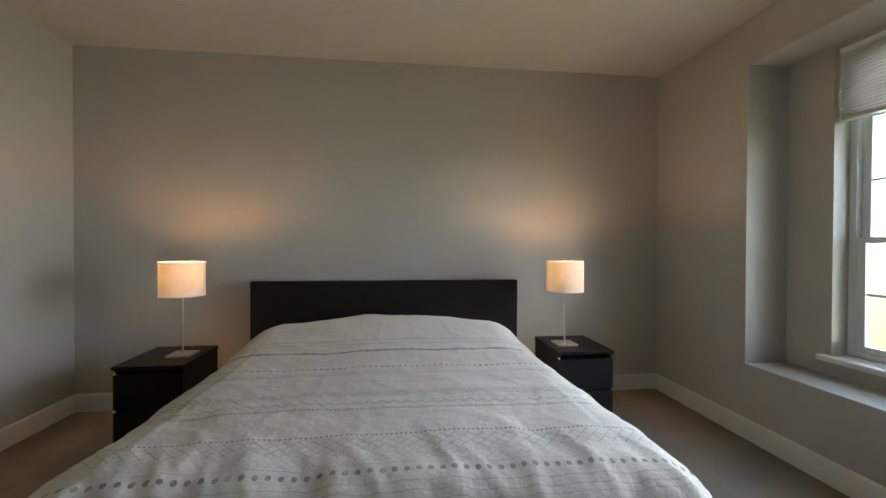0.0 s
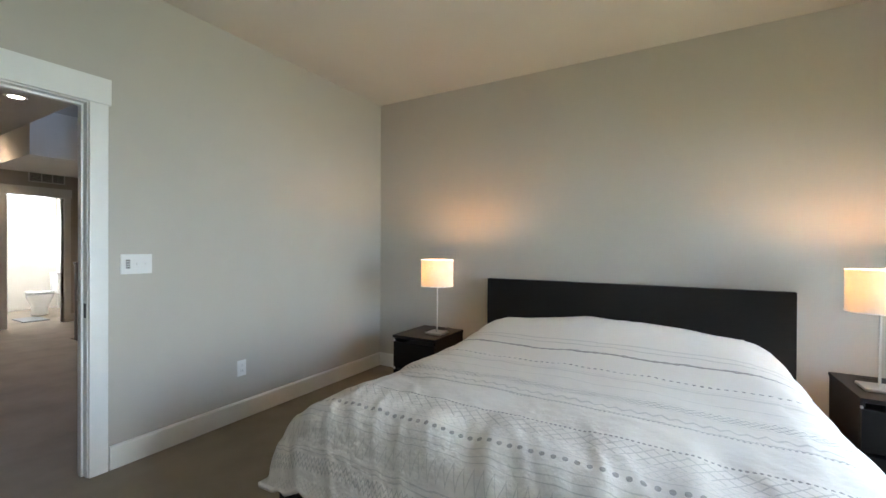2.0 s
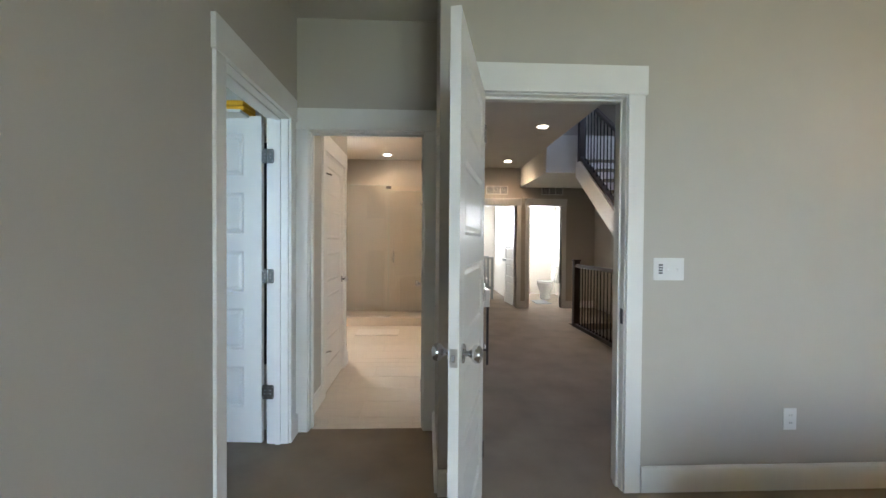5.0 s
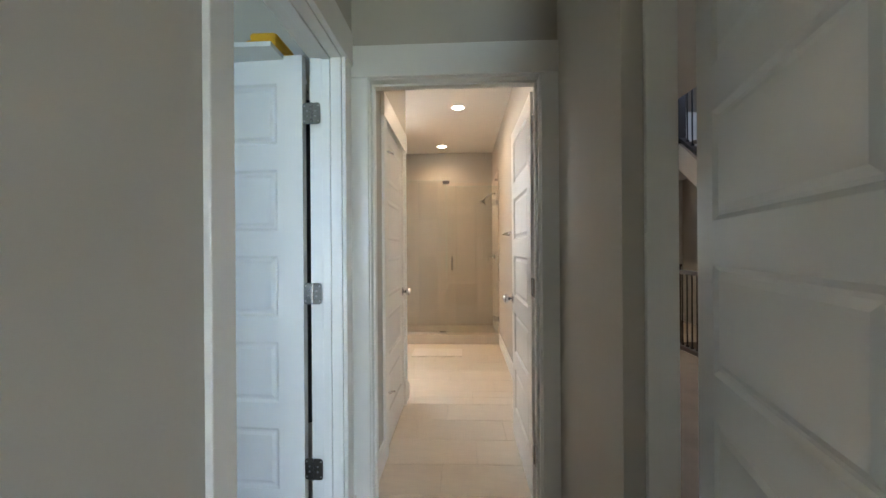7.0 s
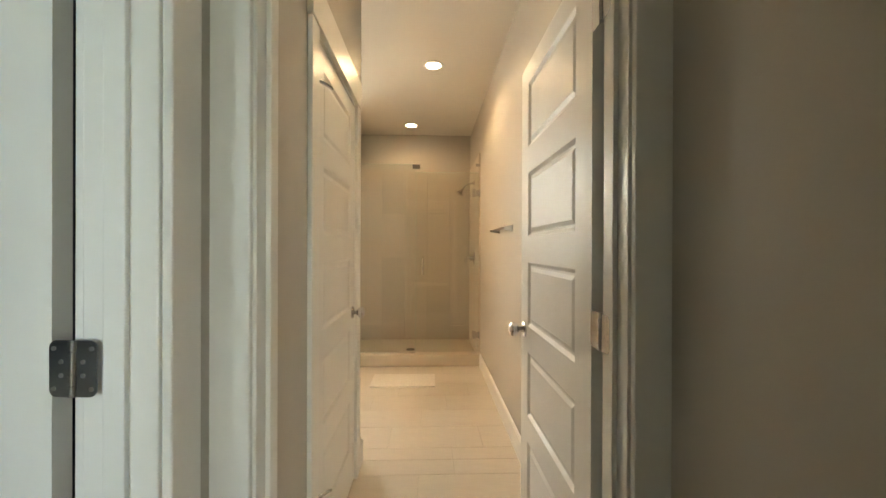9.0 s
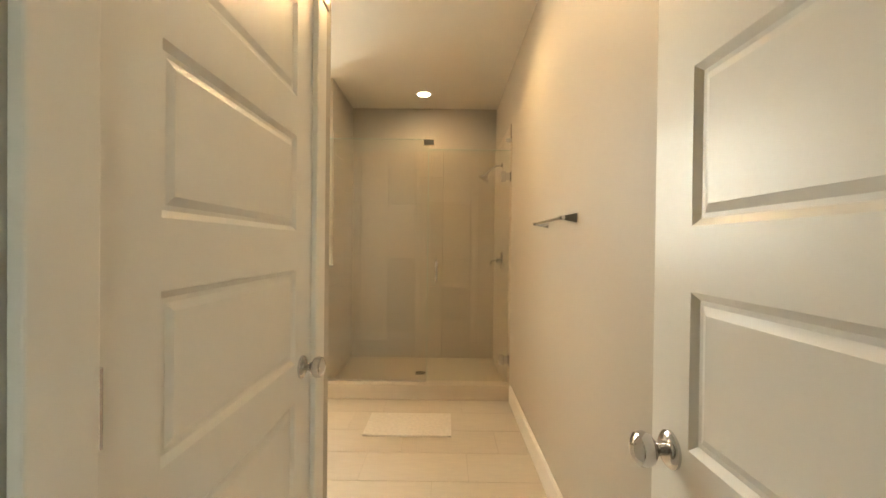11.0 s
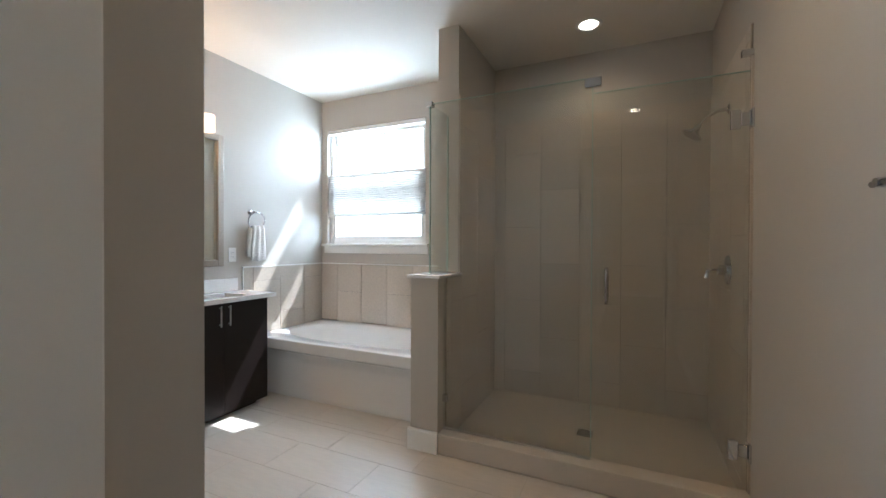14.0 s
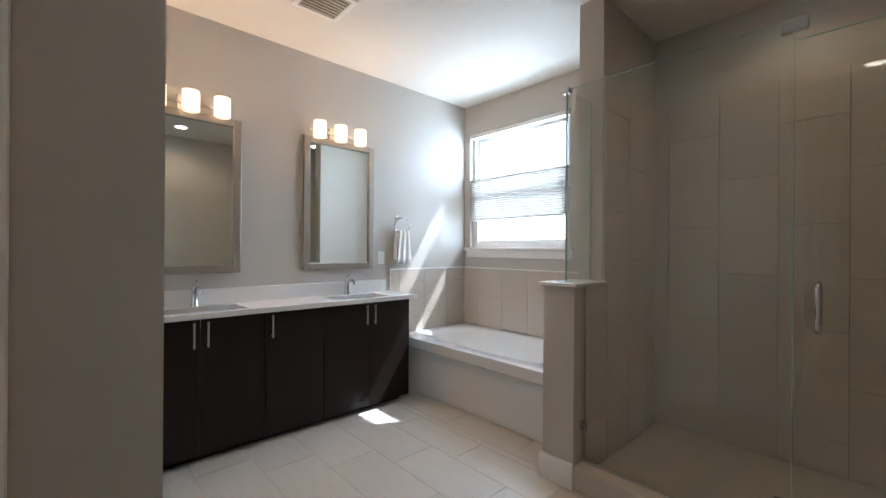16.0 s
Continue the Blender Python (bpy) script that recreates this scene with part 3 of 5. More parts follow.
for x in (0.12, 1.04):
    part("cord", rod((x, 0, 2.018), (x, 0, 2.46), 0.0012, seg=6), M["plastic"], sh)

# ---- the bed ----
BX0, BX1, BY0, BY1 = -0.90, 1.02, 1.26, 3.43
bed = thing("bed", pose(0.06, 2.3, 0), "black-brown wooden bed with a low plain headboard", "bed")


def in_bed(bm):
    bmesh.ops.translate(bm, vec=(-0.06, -2.3, 0), verts=bm.verts)
    return bm


part("headboard", in_bed(boxes([(-0.98, 1.10, 3.43, 3.49, 0, 1.01)], 0.004)), M["blackwood"], bed)
part("side_rail", in_bed(box(-0.90, -0.86, 1.27, 3.43, 0.13, 0.38, 0.003)), M["blackwood"], bed)
part("side_rail", in_bed(box(0.98, 1.02, 1.27, 3.43, 0.13, 0.38, 0.003)), M["blackwood"], bed)
part("footboard", in_bed(box(-0.90, 1.02, 1.23, 1.27, 0.0, 0.38, 0.003)), M["blackwood"], bed)
part("mattress", in_bed(box(-0.85, 0.97, 1.28, 3.42, 0.22, 0.50, 0.04)), M["mattress"], bed)


def duvet_material():
    m = bpy.data.materials.new("printed_cotton")
    m.use_nodes = True
    n, l = m.node_tree.nodes, m.node_tree.links
    b = n["Principled BSDF"]
    b.inputs["Roughness"].default_value = 0.85
    b.inputs["Specular IOR Level"].default_value = 0.2
    uv = n.new("ShaderNodeUVMap")
    sep = n.new("ShaderNodeSeparateXYZ")
    l.new(uv.outputs[0], sep.inputs[0])
    U, V = sep.outputs[0], sep.outputs[1]

    def op(kind, a, c=0.0, d=None):
        q = n.new("ShaderNodeMath")
        q.operation = kind
        for i, s in enumerate((a, c, d)):
            if s is None:
                continue
            if isinstance(s, (int, float)):
                q.inputs[i].default_value = s
            else:
                l.new(s, q.inputs[i])
        return q.outputs[0]

    def near(v, centre, half):
        return op("LESS_THAN", op("ABSOLUTE", op("SUBTRACT", v, centre)), half)

    def saw(u, pitch):
        """-0.5 to 0.5 over each pitch."""
        return op("SUBTRACT", op("FRACT", op("DIVIDE", u, pitch)), 0.5)

    def tri(u, pitch):
        return op("MULTIPLY", op("ABSOLUTE", saw(u, pitch)), 2.0)

    ink = None

    def add(mask, strength):
        nonlocal ink
        s = op("MULTIPLY", mask, strength)
        ink = s if ink is None else op("MAXIMUM", ink, s)

    def dots(v0, pitch, r, strength):
        dx = op("MULTIPLY", saw(U, pitch), pitch)
        dy = op("SUBTRACT", V, v0)
        add(op("LESS_THAN", op("ADD", op("MULTIPLY", dx, dx), op("MULTIPLY", dy, dy)), r * r), strength)

    def zig(v0, amp, pitch, half, strength):
        add(near(op("SUBTRACT", V, op("MULTIPLY", tri(U, pitch), amp)), v0, half), strength)

    def line(v0, half, strength):
        add(near(V, v0, half), strength)

    def hatch(v0, v1, pitch, strength):
        inside = near(V, (v0 + v1) / 2, (v1 - v0) / 2)
        a = op("LESS_THAN", op("ABSOLUTE", saw(op("ADD", U, V), pitch)), 0.07)
        c = op("LESS_THAN", op("ABSOLUTE", saw(op("SUBTRACT", U, V), pitch)), 0.07)
        add(op("MULTIPLY", inside, op("MAXIMUM", a, c)), strength)

    # printed rows from the foot towards the head
    hatch(0.02, 0.06, 0.022, 0.3)
    zig(0.09, 0.02, 0.02, 0.004, 0.5)
    zig(0.115, 0.02, 0.02, 0.004, 0.5)
    line(0.15, 0.002, 0.35)
    line(0.165, 0.002, 0.35)
    zig(0.185, 0.075, 0.034, 0.006, 0.35)
    line(0.28, 0.0015, 0.35)
    line(0.30, 0.0015, 0.35)
    line(0.325, 0.002, 0.3)
    dots(0.36, 0.034, 0.0085, 0.8)
    hatch(0.395, 0.44, 0.03, 0.25)
    line(0.385, 0.0015, 0.3)
    line(0.445, 0.0015, 0.3)
    hatch(0.455, 0.545, 0.045, 0.42)
    dots(0.56, 0.016, 0.005, 0.9)
    dots(0.76, 0.016, 0.0042, 0.8)
    zig(0.765, 0.006, 0.02, 0.003, 0.6)
    zig(0.805, 0.02, 0.05, 0.006, 0.4)
    hatch(0.885, 0.94, 0.026, 0.9)
    line(0.875, 0.0015, 0.3)
    line(0.955, 0.002, 0.25)
    line(1.06, 0.0025, 0.4)
    line(1.19, 0.009, 0.25)
    line(1.22, 0.004, 0.2)
    dots(1.30, 0.03, 0.0085, 0.9)
    zig(1.57, 0.022, 0.10, 0.008, 0.9)
    zig(1.592, -0.022, 0.10, 0.008, 0.9)
    line(1.70, 0.006, 0.35)
    line(1.75, 0.006, 0.3)
    nz = n.new("ShaderNodeTexNoise")
    nz.inputs["Scale"].default_value = 90
    l.new(uv.outputs[0], nz.inputs["Vector"])
    worn = op("MULTIPLY", ink, op("ADD", op("MULTIPLY", nz.outputs["Fac"], 0.8), 0.45))
    mx = n.new("ShaderNodeMix")
    mx.data_type = "RGBA"
    mx.inputs["A"].default_value = (0.74, 0.69, 0.635, 1)
    mx.inputs["B"].default_value = (0.20, 0.185, 0.175, 1)
    l.new(worn, mx.inputs["Factor"])
    l.new(mx.outputs["Result"], b.inputs["Base Color"])
    fine = n.new("ShaderNodeTexNoise")
    fine.inputs["Scale"].default_value = 28
    fine.inputs["Detail"].default_value = 6
    l.new(uv.outputs[0], fine.inputs["Vector"])
    bp = n.new("ShaderNodeBump")
    bp.inputs["Strength"].default_value = 0.35
    bp.inputs["Distance"].default_value = 0.012
    l.new(fine.outputs["Fac"], bp.inputs["Height"])
    l.new(bp.outputs[0], b.inputs["Normal"])
    return m


def make_duvet():
    """A quilt draped over mattress and pillows: folded down at the sides and the foot."""
    bm = bmesh.new()
    uvl = bm.loops.layers.uv.new("uv")
    nu, nv = 170, 150
    half, length, r = 0.99, 2.05, 0.24
    cx = 0.06
    foot = BY0 + 0.06
    grid = []
    for j in range(nv + 1):
        row = []
        v = -0.32 + (length + 0.32) * j / nv
        for i in range(nu + 1):
            u = -1.22 + 2.44 * i / nu
            s = 1 if u > 0 else -1
            au = abs(u)
            hw = half + 0.03 - 0.05 * (v / length)
            # sideways profile: flat top, rounded shoulder, sloping drop
            a = au - (hw - r)
            if a <= 0:
                px, drop = au, 0.012 * (au / hw) ** 2
            elif a < r * 1.2:
                th = a / r
                px, drop = hw - r + r * math.sin(th), 0.012 + r * (1 - math.cos(th))
            else:
                th = 1.2
                d = a - r * th
                px, drop = hw - r + r * math.sin(th) + d * 0.35, 0.012 + r * (1 - math.cos(th)) + d * 0.93
            # lengthways: falls over the foot
            b = 0.10 - v
            rf = 0.15
            if b <= 0:
                py, dropf = foot + v, 0.0
            elif b < rf * 1.3:
                py, dropf = foot + 0.10 - rf * math.sin(b / rf), rf * (1 - math.cos(b / rf))
            else:
                d = b - rf * 1.3
                py, dropf = foot + 0.10 - rf * math.sin(1.3) - 0.3 * d, rf * (1 - math.cos(1.3)) + d * 0.95
            # pillows near the head
            pil = math.exp(-((v - 1.74) / 0.26) ** 2) * (0.115 + 0.02 * math.cos((u) * 5.2)) * max(0.0, 1 - (au / 1.02) ** 4)
            end = max(0.0, v - 1.80) * 0.55
            z = 0.675 + pil - end - max(drop, dropf) - 0.35 * min(drop, dropf)
            p = Vector((u * 1.7, v * 1.7, 0.3))
            w = noise.noise(p * 1.2) * 0.014 + noise.noise(p * 3.1) * 0.008 + noise.noise(p * 9.0) * 0.0025
            # creases that run down the sides and the foot
            crease = min(1.0, (drop + dropf) / 0.12)
            w += crease * (0.005 * math.sin(v * 31 + 5 * noise.noise(p)) + 0.012 * noise.noise(Vector((v * 9, u * 2, 1))))
            fold = noise.noise(Vector((u * 9 + v * 4, v * 1.5, 2)))
            w += 0.008 * max(0.0, 1 - v / 0.32) * (max(0.0, 1 - abs(fold) * 4) - 0.3)
            ridge = noise.noise(Vector((u * 4 + 1.5 * v, v * 4 - u, 9)))
            w += 0.0035 * max(0.0, 1 - abs(ridge) * 7)
            pull = max(0.0, 1 - v / 0.6) * 0.012 * noise.noise(Vector((u * 7, v * 2.0, 5)))
            z = max(z + w + pull, 0.33)
            row.append(bm.verts.new((cx + s * px + (0.4 * w * s * crease), py, z)))
        grid.append(row)
    for j in range(nv):
        for i in range(nu):
            f = bm.faces.new((grid[j][i], grid[j][i + 1], grid[j + 1][i + 1], grid[j + 1][i]))
            for lp, (ii, jj) in zip(f.loops, ((i, j), (i + 1, j), (i + 1, j + 1), (i, j + 1))):
                lp[uvl].uv = (-1.22 + 2.44 * ii / nu, -0.32 + (length + 0.32) * jj / nv + 0.32)
    ob = part("duvet", bm, duvet_material(), None, "", True)
    so = ob.modifiers.new("thick", "SOLIDIFY")
    so.thickness, so.offset = 0.02, -1
    return tagged(ob, "white cotton duvet printed with rows of grey geometric stripes", "duvet")


make_duvet()


def nightstand(x0, y0, name_label):
    e = thing("nightstand", pose(x0, y0, 0), name_label, "nightstand", "bedside nightstands")
    w, d, h = 0.40, 0.48, 0.55
    part("top", box(-0.005, w + 0.005, -0.012, d, h - 0.022, h, 0.002), M["blackwood"], e)
    part("side_panel", box(0, 0.02, 0.012, d, 0, h - 0.0225, 0.001), M["blackwood"], e)
    part("side_panel", box(w - 0.02, w, 0.012, d, 0, h - 0.0225, 0.001), M["blackwood"], e)
    part("back_panel", box(0.02, w - 0.02, d - 0.01, d, 0.02, h - 0.0225), M["blackwood"], e)
    part("plinth", box(0.02, w - 0.02, 0.04, 0.055, 0, 0.05), M["blackwood"], e)
    for z0, z1 in ((0.055, 0.265), (0.285, 0.495)):
        dr = part("drawer", box(0.001, w - 0.001, -0.006, 0.012, z0, z1, 0.002), M["blackwood"], e)
        part("drawer_box", boxes([(0.03, w - 0.03, 0.0125, d - 0.03, z0 + 0.02, z1 - 0.03)]), M["espresso"], dr)
        part("drawer_lip", box(0.0, 0.008, -0.004, 0.012, z1 + 0.0005, z1 + 0.012), M["plastic"], dr)
    return e


nightstand(-1.585, 2.885, "black-brown two-drawer nightstand beside the bed")
nightstand(1.245, 2.93, "black-brown two-drawer nightstand on the window side of the bed")


def table_lamp(x, y):
    e = thing("table_lamp", pose(x, y, 0.551), "lit table lamp with a white drum shade and steel base", "lamp", "bedside lamps")
    part("base", box(-0.075, 0.075, -0.075, 0.075, 0, 0.016, 0.004), M["nickel"], e, "brushed steel plate")
    part("stem", rod((0, 0, 0.016), (0, 0, 0.50), 0.006, seg=12), M["nickel"], e, "", True)
    bm = bmesh.new()
    seg = 64
    r0, r1, z0, z1 = 0.135, 0.135, 0.405, 0.622
    prof = [(r0, z0), (r1, z1), (r1 - 0.003, z1), (r0 - 0.003, z0)]
    rings = [[bm.verts.new((r * math.cos(2 * math.pi * i / seg), r * math.sin(2 * math.pi * i / seg), z)) for i in range(seg)] for r, z in prof]
    for a, b in zip(rings, rings[1:] + rings[:1]):
        for i in range(seg):
            bm.faces.new((a[i], a[(i + 1) % seg], b[(i + 1) % seg], b[i]))
    shade = part("shade", bm, M["shade"], e, "white textile drum shade", True)
    for z in (z0, z1):
        bm = lathe([(0.1355, z - 0.006), (0.1375, z - 0.004), (0.1375, z + 0.001), (0.1355, z + 0.002), (0.1355, z - 0.006)], 48)
        part("shade_ring", bm, M["plastic"], shade, "", True)
    bm = bmesh.new()
    for k in range(3):
        a = 2 * math.pi * k / 3
        rod((0, 0, 0.44), (0.134 * math.cos(a), 0.134 * math.sin(a), 0.41), 0.0015, seg=6, into=bm)
    part("spider", bm, M["nickel"], e)
    part("socket", rod((0, 0, 0.44), (0, 0, 0.49), 0.017, seg=16), M["plastic"], e, "", True)
    part("cable", tube([(0.02, 0.07, 0.012), (0.03, 0.11, 0.02), (0.0, 0.15, 0.012), (-0.03, 0.2, 0.006), (-0.03, 0.26, 0.005)], 0.003, 8), M["dark"], e, "thin dark power cable", True)
    bulb("lamp_bulb", (x, y, 0.551 + 0.565), BED_LAMP, WARM, 0.03)


table_lamp(-1.295, 3.10)
table_lamp(1.372, 3.13)


def wall_plate(name, m, w, h, label, kind, category):
    """Local x across, y out of the wall, z up, centred."""
    e = thing(name, m, label, category)
    part("plate", box(-w / 2, w / 2, 0.0005, 0.006, -h / 2, h / 2, 0.002), M["plastic"], e)
    if kind == "outlet":
        for z in (0.02, -0.02):
            q = part("socket", box(-0.017, 0.017, 0.006, 0.008, z - 0.014, z + 0.014, 0.001), M["plastic"], e)
            for x in (-0.006, 0.006):
                part("slot", box(x - 0.001, x + 0.001, 0.0078, 0.0084, z - 0.004, z + 0.006), M["dark"], q)
    if kind == "gang":
        for x in (0.0, -0.046):
            part("toggle", box(x - 0.004, x + 0.004, 0.006, 0.016, -0.006, 0.008, 0.001), M["plastic"], e)
        k = part("keypad", box(0.030, 0.062, 0.006, 0.009, -0.032, 0.032, 0.001), M["plastic"], e)
        for z in (0.022, 0.008, -0.006, -0.02):
            part("key", box(0.035, 0.057, 0.009, 0.0105, z - 0.0042, z + 0.0042, 0.0005), M["dark"], k, "small dark key")
    if kind == "toggle":
        part("toggle", box(-0.005, 0.005, 0.006, 0.022, -0.006, 0.009, 0.001), M["plastic"], e)
    return e


WEST, NORTH, SOUTHUP = -90, 0, 180
wall_plate("switch_plate", pose(-2.34, 1.345, 1.17, 0, 0, -90), 0.163, 0.117, "white three-gang switch plate with a fan keypad", "gang", "switch")
wall_plate("outlet", pose(-2.34, 2.02, 0.375, 0, 0, -90), 0.07, 0.115, "white duplex wall outlet", "outlet", "outlet")
wall_plate("outlet", pose(-6.66, -3.335, 1.20, 0, 0, 0), 0.072, 0.117, "white wall outlet beside the mirror", "outlet", "outlet")
wall_plate("switch_plate", pose(-3.243, -0.77, 1.135, 0, 0, 0), 0.075, 0.12, "white toggle switch on the bathroom wall", "toggle", "switch")

sm = thing("smoke_detector", pose(-1.93, 1.45, H), "white round smoke detector on the ceiling", "detector")
part("body", lathe([(0.0, -0.042), (0.045, -0.04), (0.058, -0.025), (0.065, -0.006), (0.065, 0.0)], 32), M["plastic"], sm, "", True)

# ---- ceiling cans ----


def can(x, y):
    e = thing("recessed_light", pose(x, y, H), "lit round recessed ceiling light with white trim", "light", "recessed lights")
    part("trim_ring", lathe([(0.062, -0.004), (0.085, -0.006), (0.09, -0.001), (0.062, -0.001), (0.062, -0.004)], 32), M["plastic"], e, "", True)
    part("lens", lathe([(0.0, -0.0035), (0.061, -0.0035), (0.061, -0.001), (0.0, -0.001)], 32), M["bulbglow"], e, "glowing lens")


for x, y in ((-3.95, -0.3), (-5.634, -0.33), (-7.305, -0.589), (-5.47, 1.58), (-7.7, 1.58)):
    can(x, y)

# ---- closet ----
cs = thing("closet_shelf", pose(-3.17, -2.3, 0), "white closet shelf above the open door", "shelf")
part("board", box(0, 0.38, -0.45, 1.25, 2.08, 2.10, 0.002), M["trim"], cs)
cs2 = thing("closet_shelf", pose(-3.1, -2.79, 0), "white closet shelf with a hanging rail", "shelf")
part("board", box(0.4, 2.0, 0, 0.38, 1.98, 2.0, 0.002), M["trim"], cs2)
part("rail", rod((0.02, 0.26, 1.90), (2.0, 0.26, 1.90), 0.014), M["chrome"], cs2, "", True)


def garment(x, y, top, length, width, along_x):
    """A hanging shirt or coat: shoulders, folds and hem."""
    bm = bmesh.new()
    n = 10
    rings = []
    for j in range(7):
        f = j / 6
        hw = width * (0.12 + 0.88 * min(1, f * 6)) * (1 - 0.08 * f)
        th = 0.03 + 0.015 * math.sin(f * 5 + x * 40)
        z = top - length * f - (0.05 if j else 0)
        ring = []
        for i in range(n * 2):
            a = 2 * math.pi * i / (n * 2)
            ring.append(bm.verts.new((th * math.cos(a) * (1 + 0.4 * math.sin(3 * a + x * 9)), hw * math.sin(a), z)))
        rings.append(ring)
    for a, b in zip(rings, rings[1:]):
        for i in range(n * 2):
            bm.faces.new((a[i], a[(i + 1) % (n * 2)], b[(i + 1) % (n * 2)], b[i]))
    bm.faces.new(rings[0])
    bm.faces.new(rings[-1][::-1])
    bmesh.ops.recalc_face_normals(bm, faces=bm.faces)
    ob = part("hanging_garment", bm, M["cloth"], None, "", True)
    ob.matrix_basis = pose(x, y, 0, 0, 0, 0 if width > 0.1 else 90)
    hook = part("hanger_hook", tube([(0, 0, top - 0.06), (0, 0, top + 0.01), (0, 0.015, top + 0.035), (0, 0.0, top + 0.05)], 0.002, 6), M["chrome"], ob)
    return tagged(ob, "dark garment hanging from the closet rail", "garment", "hanging clothes")


for i in range(16):
    garment(-2.95 + 0.115 * i, -2.53, 1.89, random.uniform(0.7, 1.25), 0.23, True)
# Rail and dark garments added so the gap beside the open door stays dark
part("rail", rod((0.08, -0.45, 1.98), (0.08, 1.25, 1.98), 0.012), M["chrome"], cs, "", True)
for i in range(9):
    garment(-3.09, -1.02 - 0.1 * i, 1.97, random.uniform(0.9, 1.5), 0.075, True)
yb = part("folded_blanket", boxes([(-3.10, -2.86, -1.20, -1.06, 2.101, 2.15), (-3.08, -2.88, -1.19, -1.07, 2.151, 2.19)], 0.018), M["yellow"], None, "", True)
tagged(yb, "folded yellow blanket on the closet shelf", "blanket")

# ---- bathroom: vanity ----
VX0, VX1, VY = -6.727, -4.665, -3.0
van_rows = ((-6.727, -5.945), (-5.945, -5.54), (-5.54, -4.79))
for i, (a, b) in enumerate(van_rows):
    e = thing("vanity_cabinet", pose(a, -3.335, 0), "espresso wood vanity cabinet with slim steel handles", "cabinet", "vanity cabinets")
    w = b - a
    part("body", boxes([(0.001, w - 0.001, 0.002, 0.318, 0.10, 0.865)]), M["espresso"], e)
    part("toe_kick", box(0.05 if i == 0 else 0, w - 0.001, 0.02, 0.262, 0, 0.0995), M["espresso"], e)
    splits = [(0.003, w / 2 - 0.0015), (w / 2 + 0.0015, w - 0.003)] if i != 1 else [(0.003, w - 0.003)]
    for k, (p, q) in enumerate(splits):
        d = part("door", box(p, q, 0.3185, 0.337, 0.05, 0.855, 0.0015), M["espresso"], e)
        hx = (q - 0.035 if k == 0 else p + 0.035) if i != 1 else q - 0.035
        bm = rod((hx, 0.360, 0.69), (hx, 0.360, 0.84), 0.0055, seg=12)
        for z in (0.705, 0.825):
            rod((hx, 0.337, z), (hx, 0.360, z), 0.004, seg=8, into=bm)
        part("handle", bm, M["nickel"], d, "brushed steel bar handle", True)

fp = part("filler_panel", box(-4.789, -4.665, -3.333, -3.0, 0.0, 0.865, 0.001), M["espresso"])
tagged(fp, "espresso wood filler panel at the vanity end", "panel")
top = tagged(new("countertop"), "white quartz countertop with two undermount basins", "countertop")
top.matrix_basis = pose(0, 0, 0)
SINKS = (-6.29, -5.19)
rows = []
edges = [-6.757]
for s in SINKS:
    edges += [s - 0.24, s + 0.24]
edges.append(-4.662)
for k in range(0, len(edges), 2):
    rows.append((edges[k], edges[k + 1], -3.334, -2.935, 0.866, 0.898))
for s in SINKS:
    rows += [(s - 0.24, s + 0.24, -3.334, -3.25, 0.866, 0.898), (s - 0.24, s + 0.24, -3.0, -2.935, 0.866, 0.898)]
part("slab", boxes(rows), M["quartz"], top)
part("backsplash", box(-6.70, -4.662, -3.334, -3.314, 0.8985, 1.005, 0.002), M["quartz"], top)


def basin(s):
    bm = bmesh.new()
    levels = ((0.240, 0.125, 0.866), (0.232, 0.118, 0.80), (0.20, 0.10, 0.755), (0.03, 0.03, 0.745))
    rings = []
    for a, b, z in levels:
        ring = []
        for i in range(40):
            t = 2 * math.pi * i / 40
            c, q = math.cos(t), math.sin(t)
            p = 0.28
            ring.append(bm.verts.new((s + a * math.copysign(abs(c) ** p, c), -3.125 + b * math.copysign(abs(q) ** p, q), z)))
        rings.append(ring)
    for a, b in zip(rings, rings[1:]):
        for i in range(40):
            bm.faces.new((a[i], a[(i + 1) % 40], b[(i + 1) % 40], b[i]))
    bm.faces.new(rings[-1])
    bmesh.ops.recalc_face_normals(bm, faces=bm.faces)
    k = part("basin", bm, M["porcelain"], top, "white rectangular undermount basin", True)
    part("basin_drain", lathe([(0.0, 0.75), (0.022, 0.75), (0.024, 0.746), (0.0, 0.746)], 20, (s, -3.125, 0)), M["chrome"], k)


for s in SINKS:
    basin(s)
    f = thing("faucet", pose(s, -3.285, 0.8985), "chrome single-lever basin faucet", "faucet", "vanity faucets")
    part("body", lathe([(0.026, 0), (0.026, 0.006), (0.019, 0.02), (0.017, 0.09), (0.019, 0.115), (0.012, 0.125), (0.0, 0.126)], 24), M["chrome"], f, "", True)
    part("spout", tube([(0, 0.005, 0.085), (0, 0.04, 0.118), (0, 0.085, 0.122), (0, 0.115, 0.108), (0, 0.12, 0.09)], 0.0115, 14), M["chrome"], f, "", True)
    part("lever", tube([(0, 0, 0.122), (0, -0.004, 0.14), (0, 0.02, 0.155), (0, 0.055, 0.168)], 0.006, 10), M["chrome"], f, "", True)


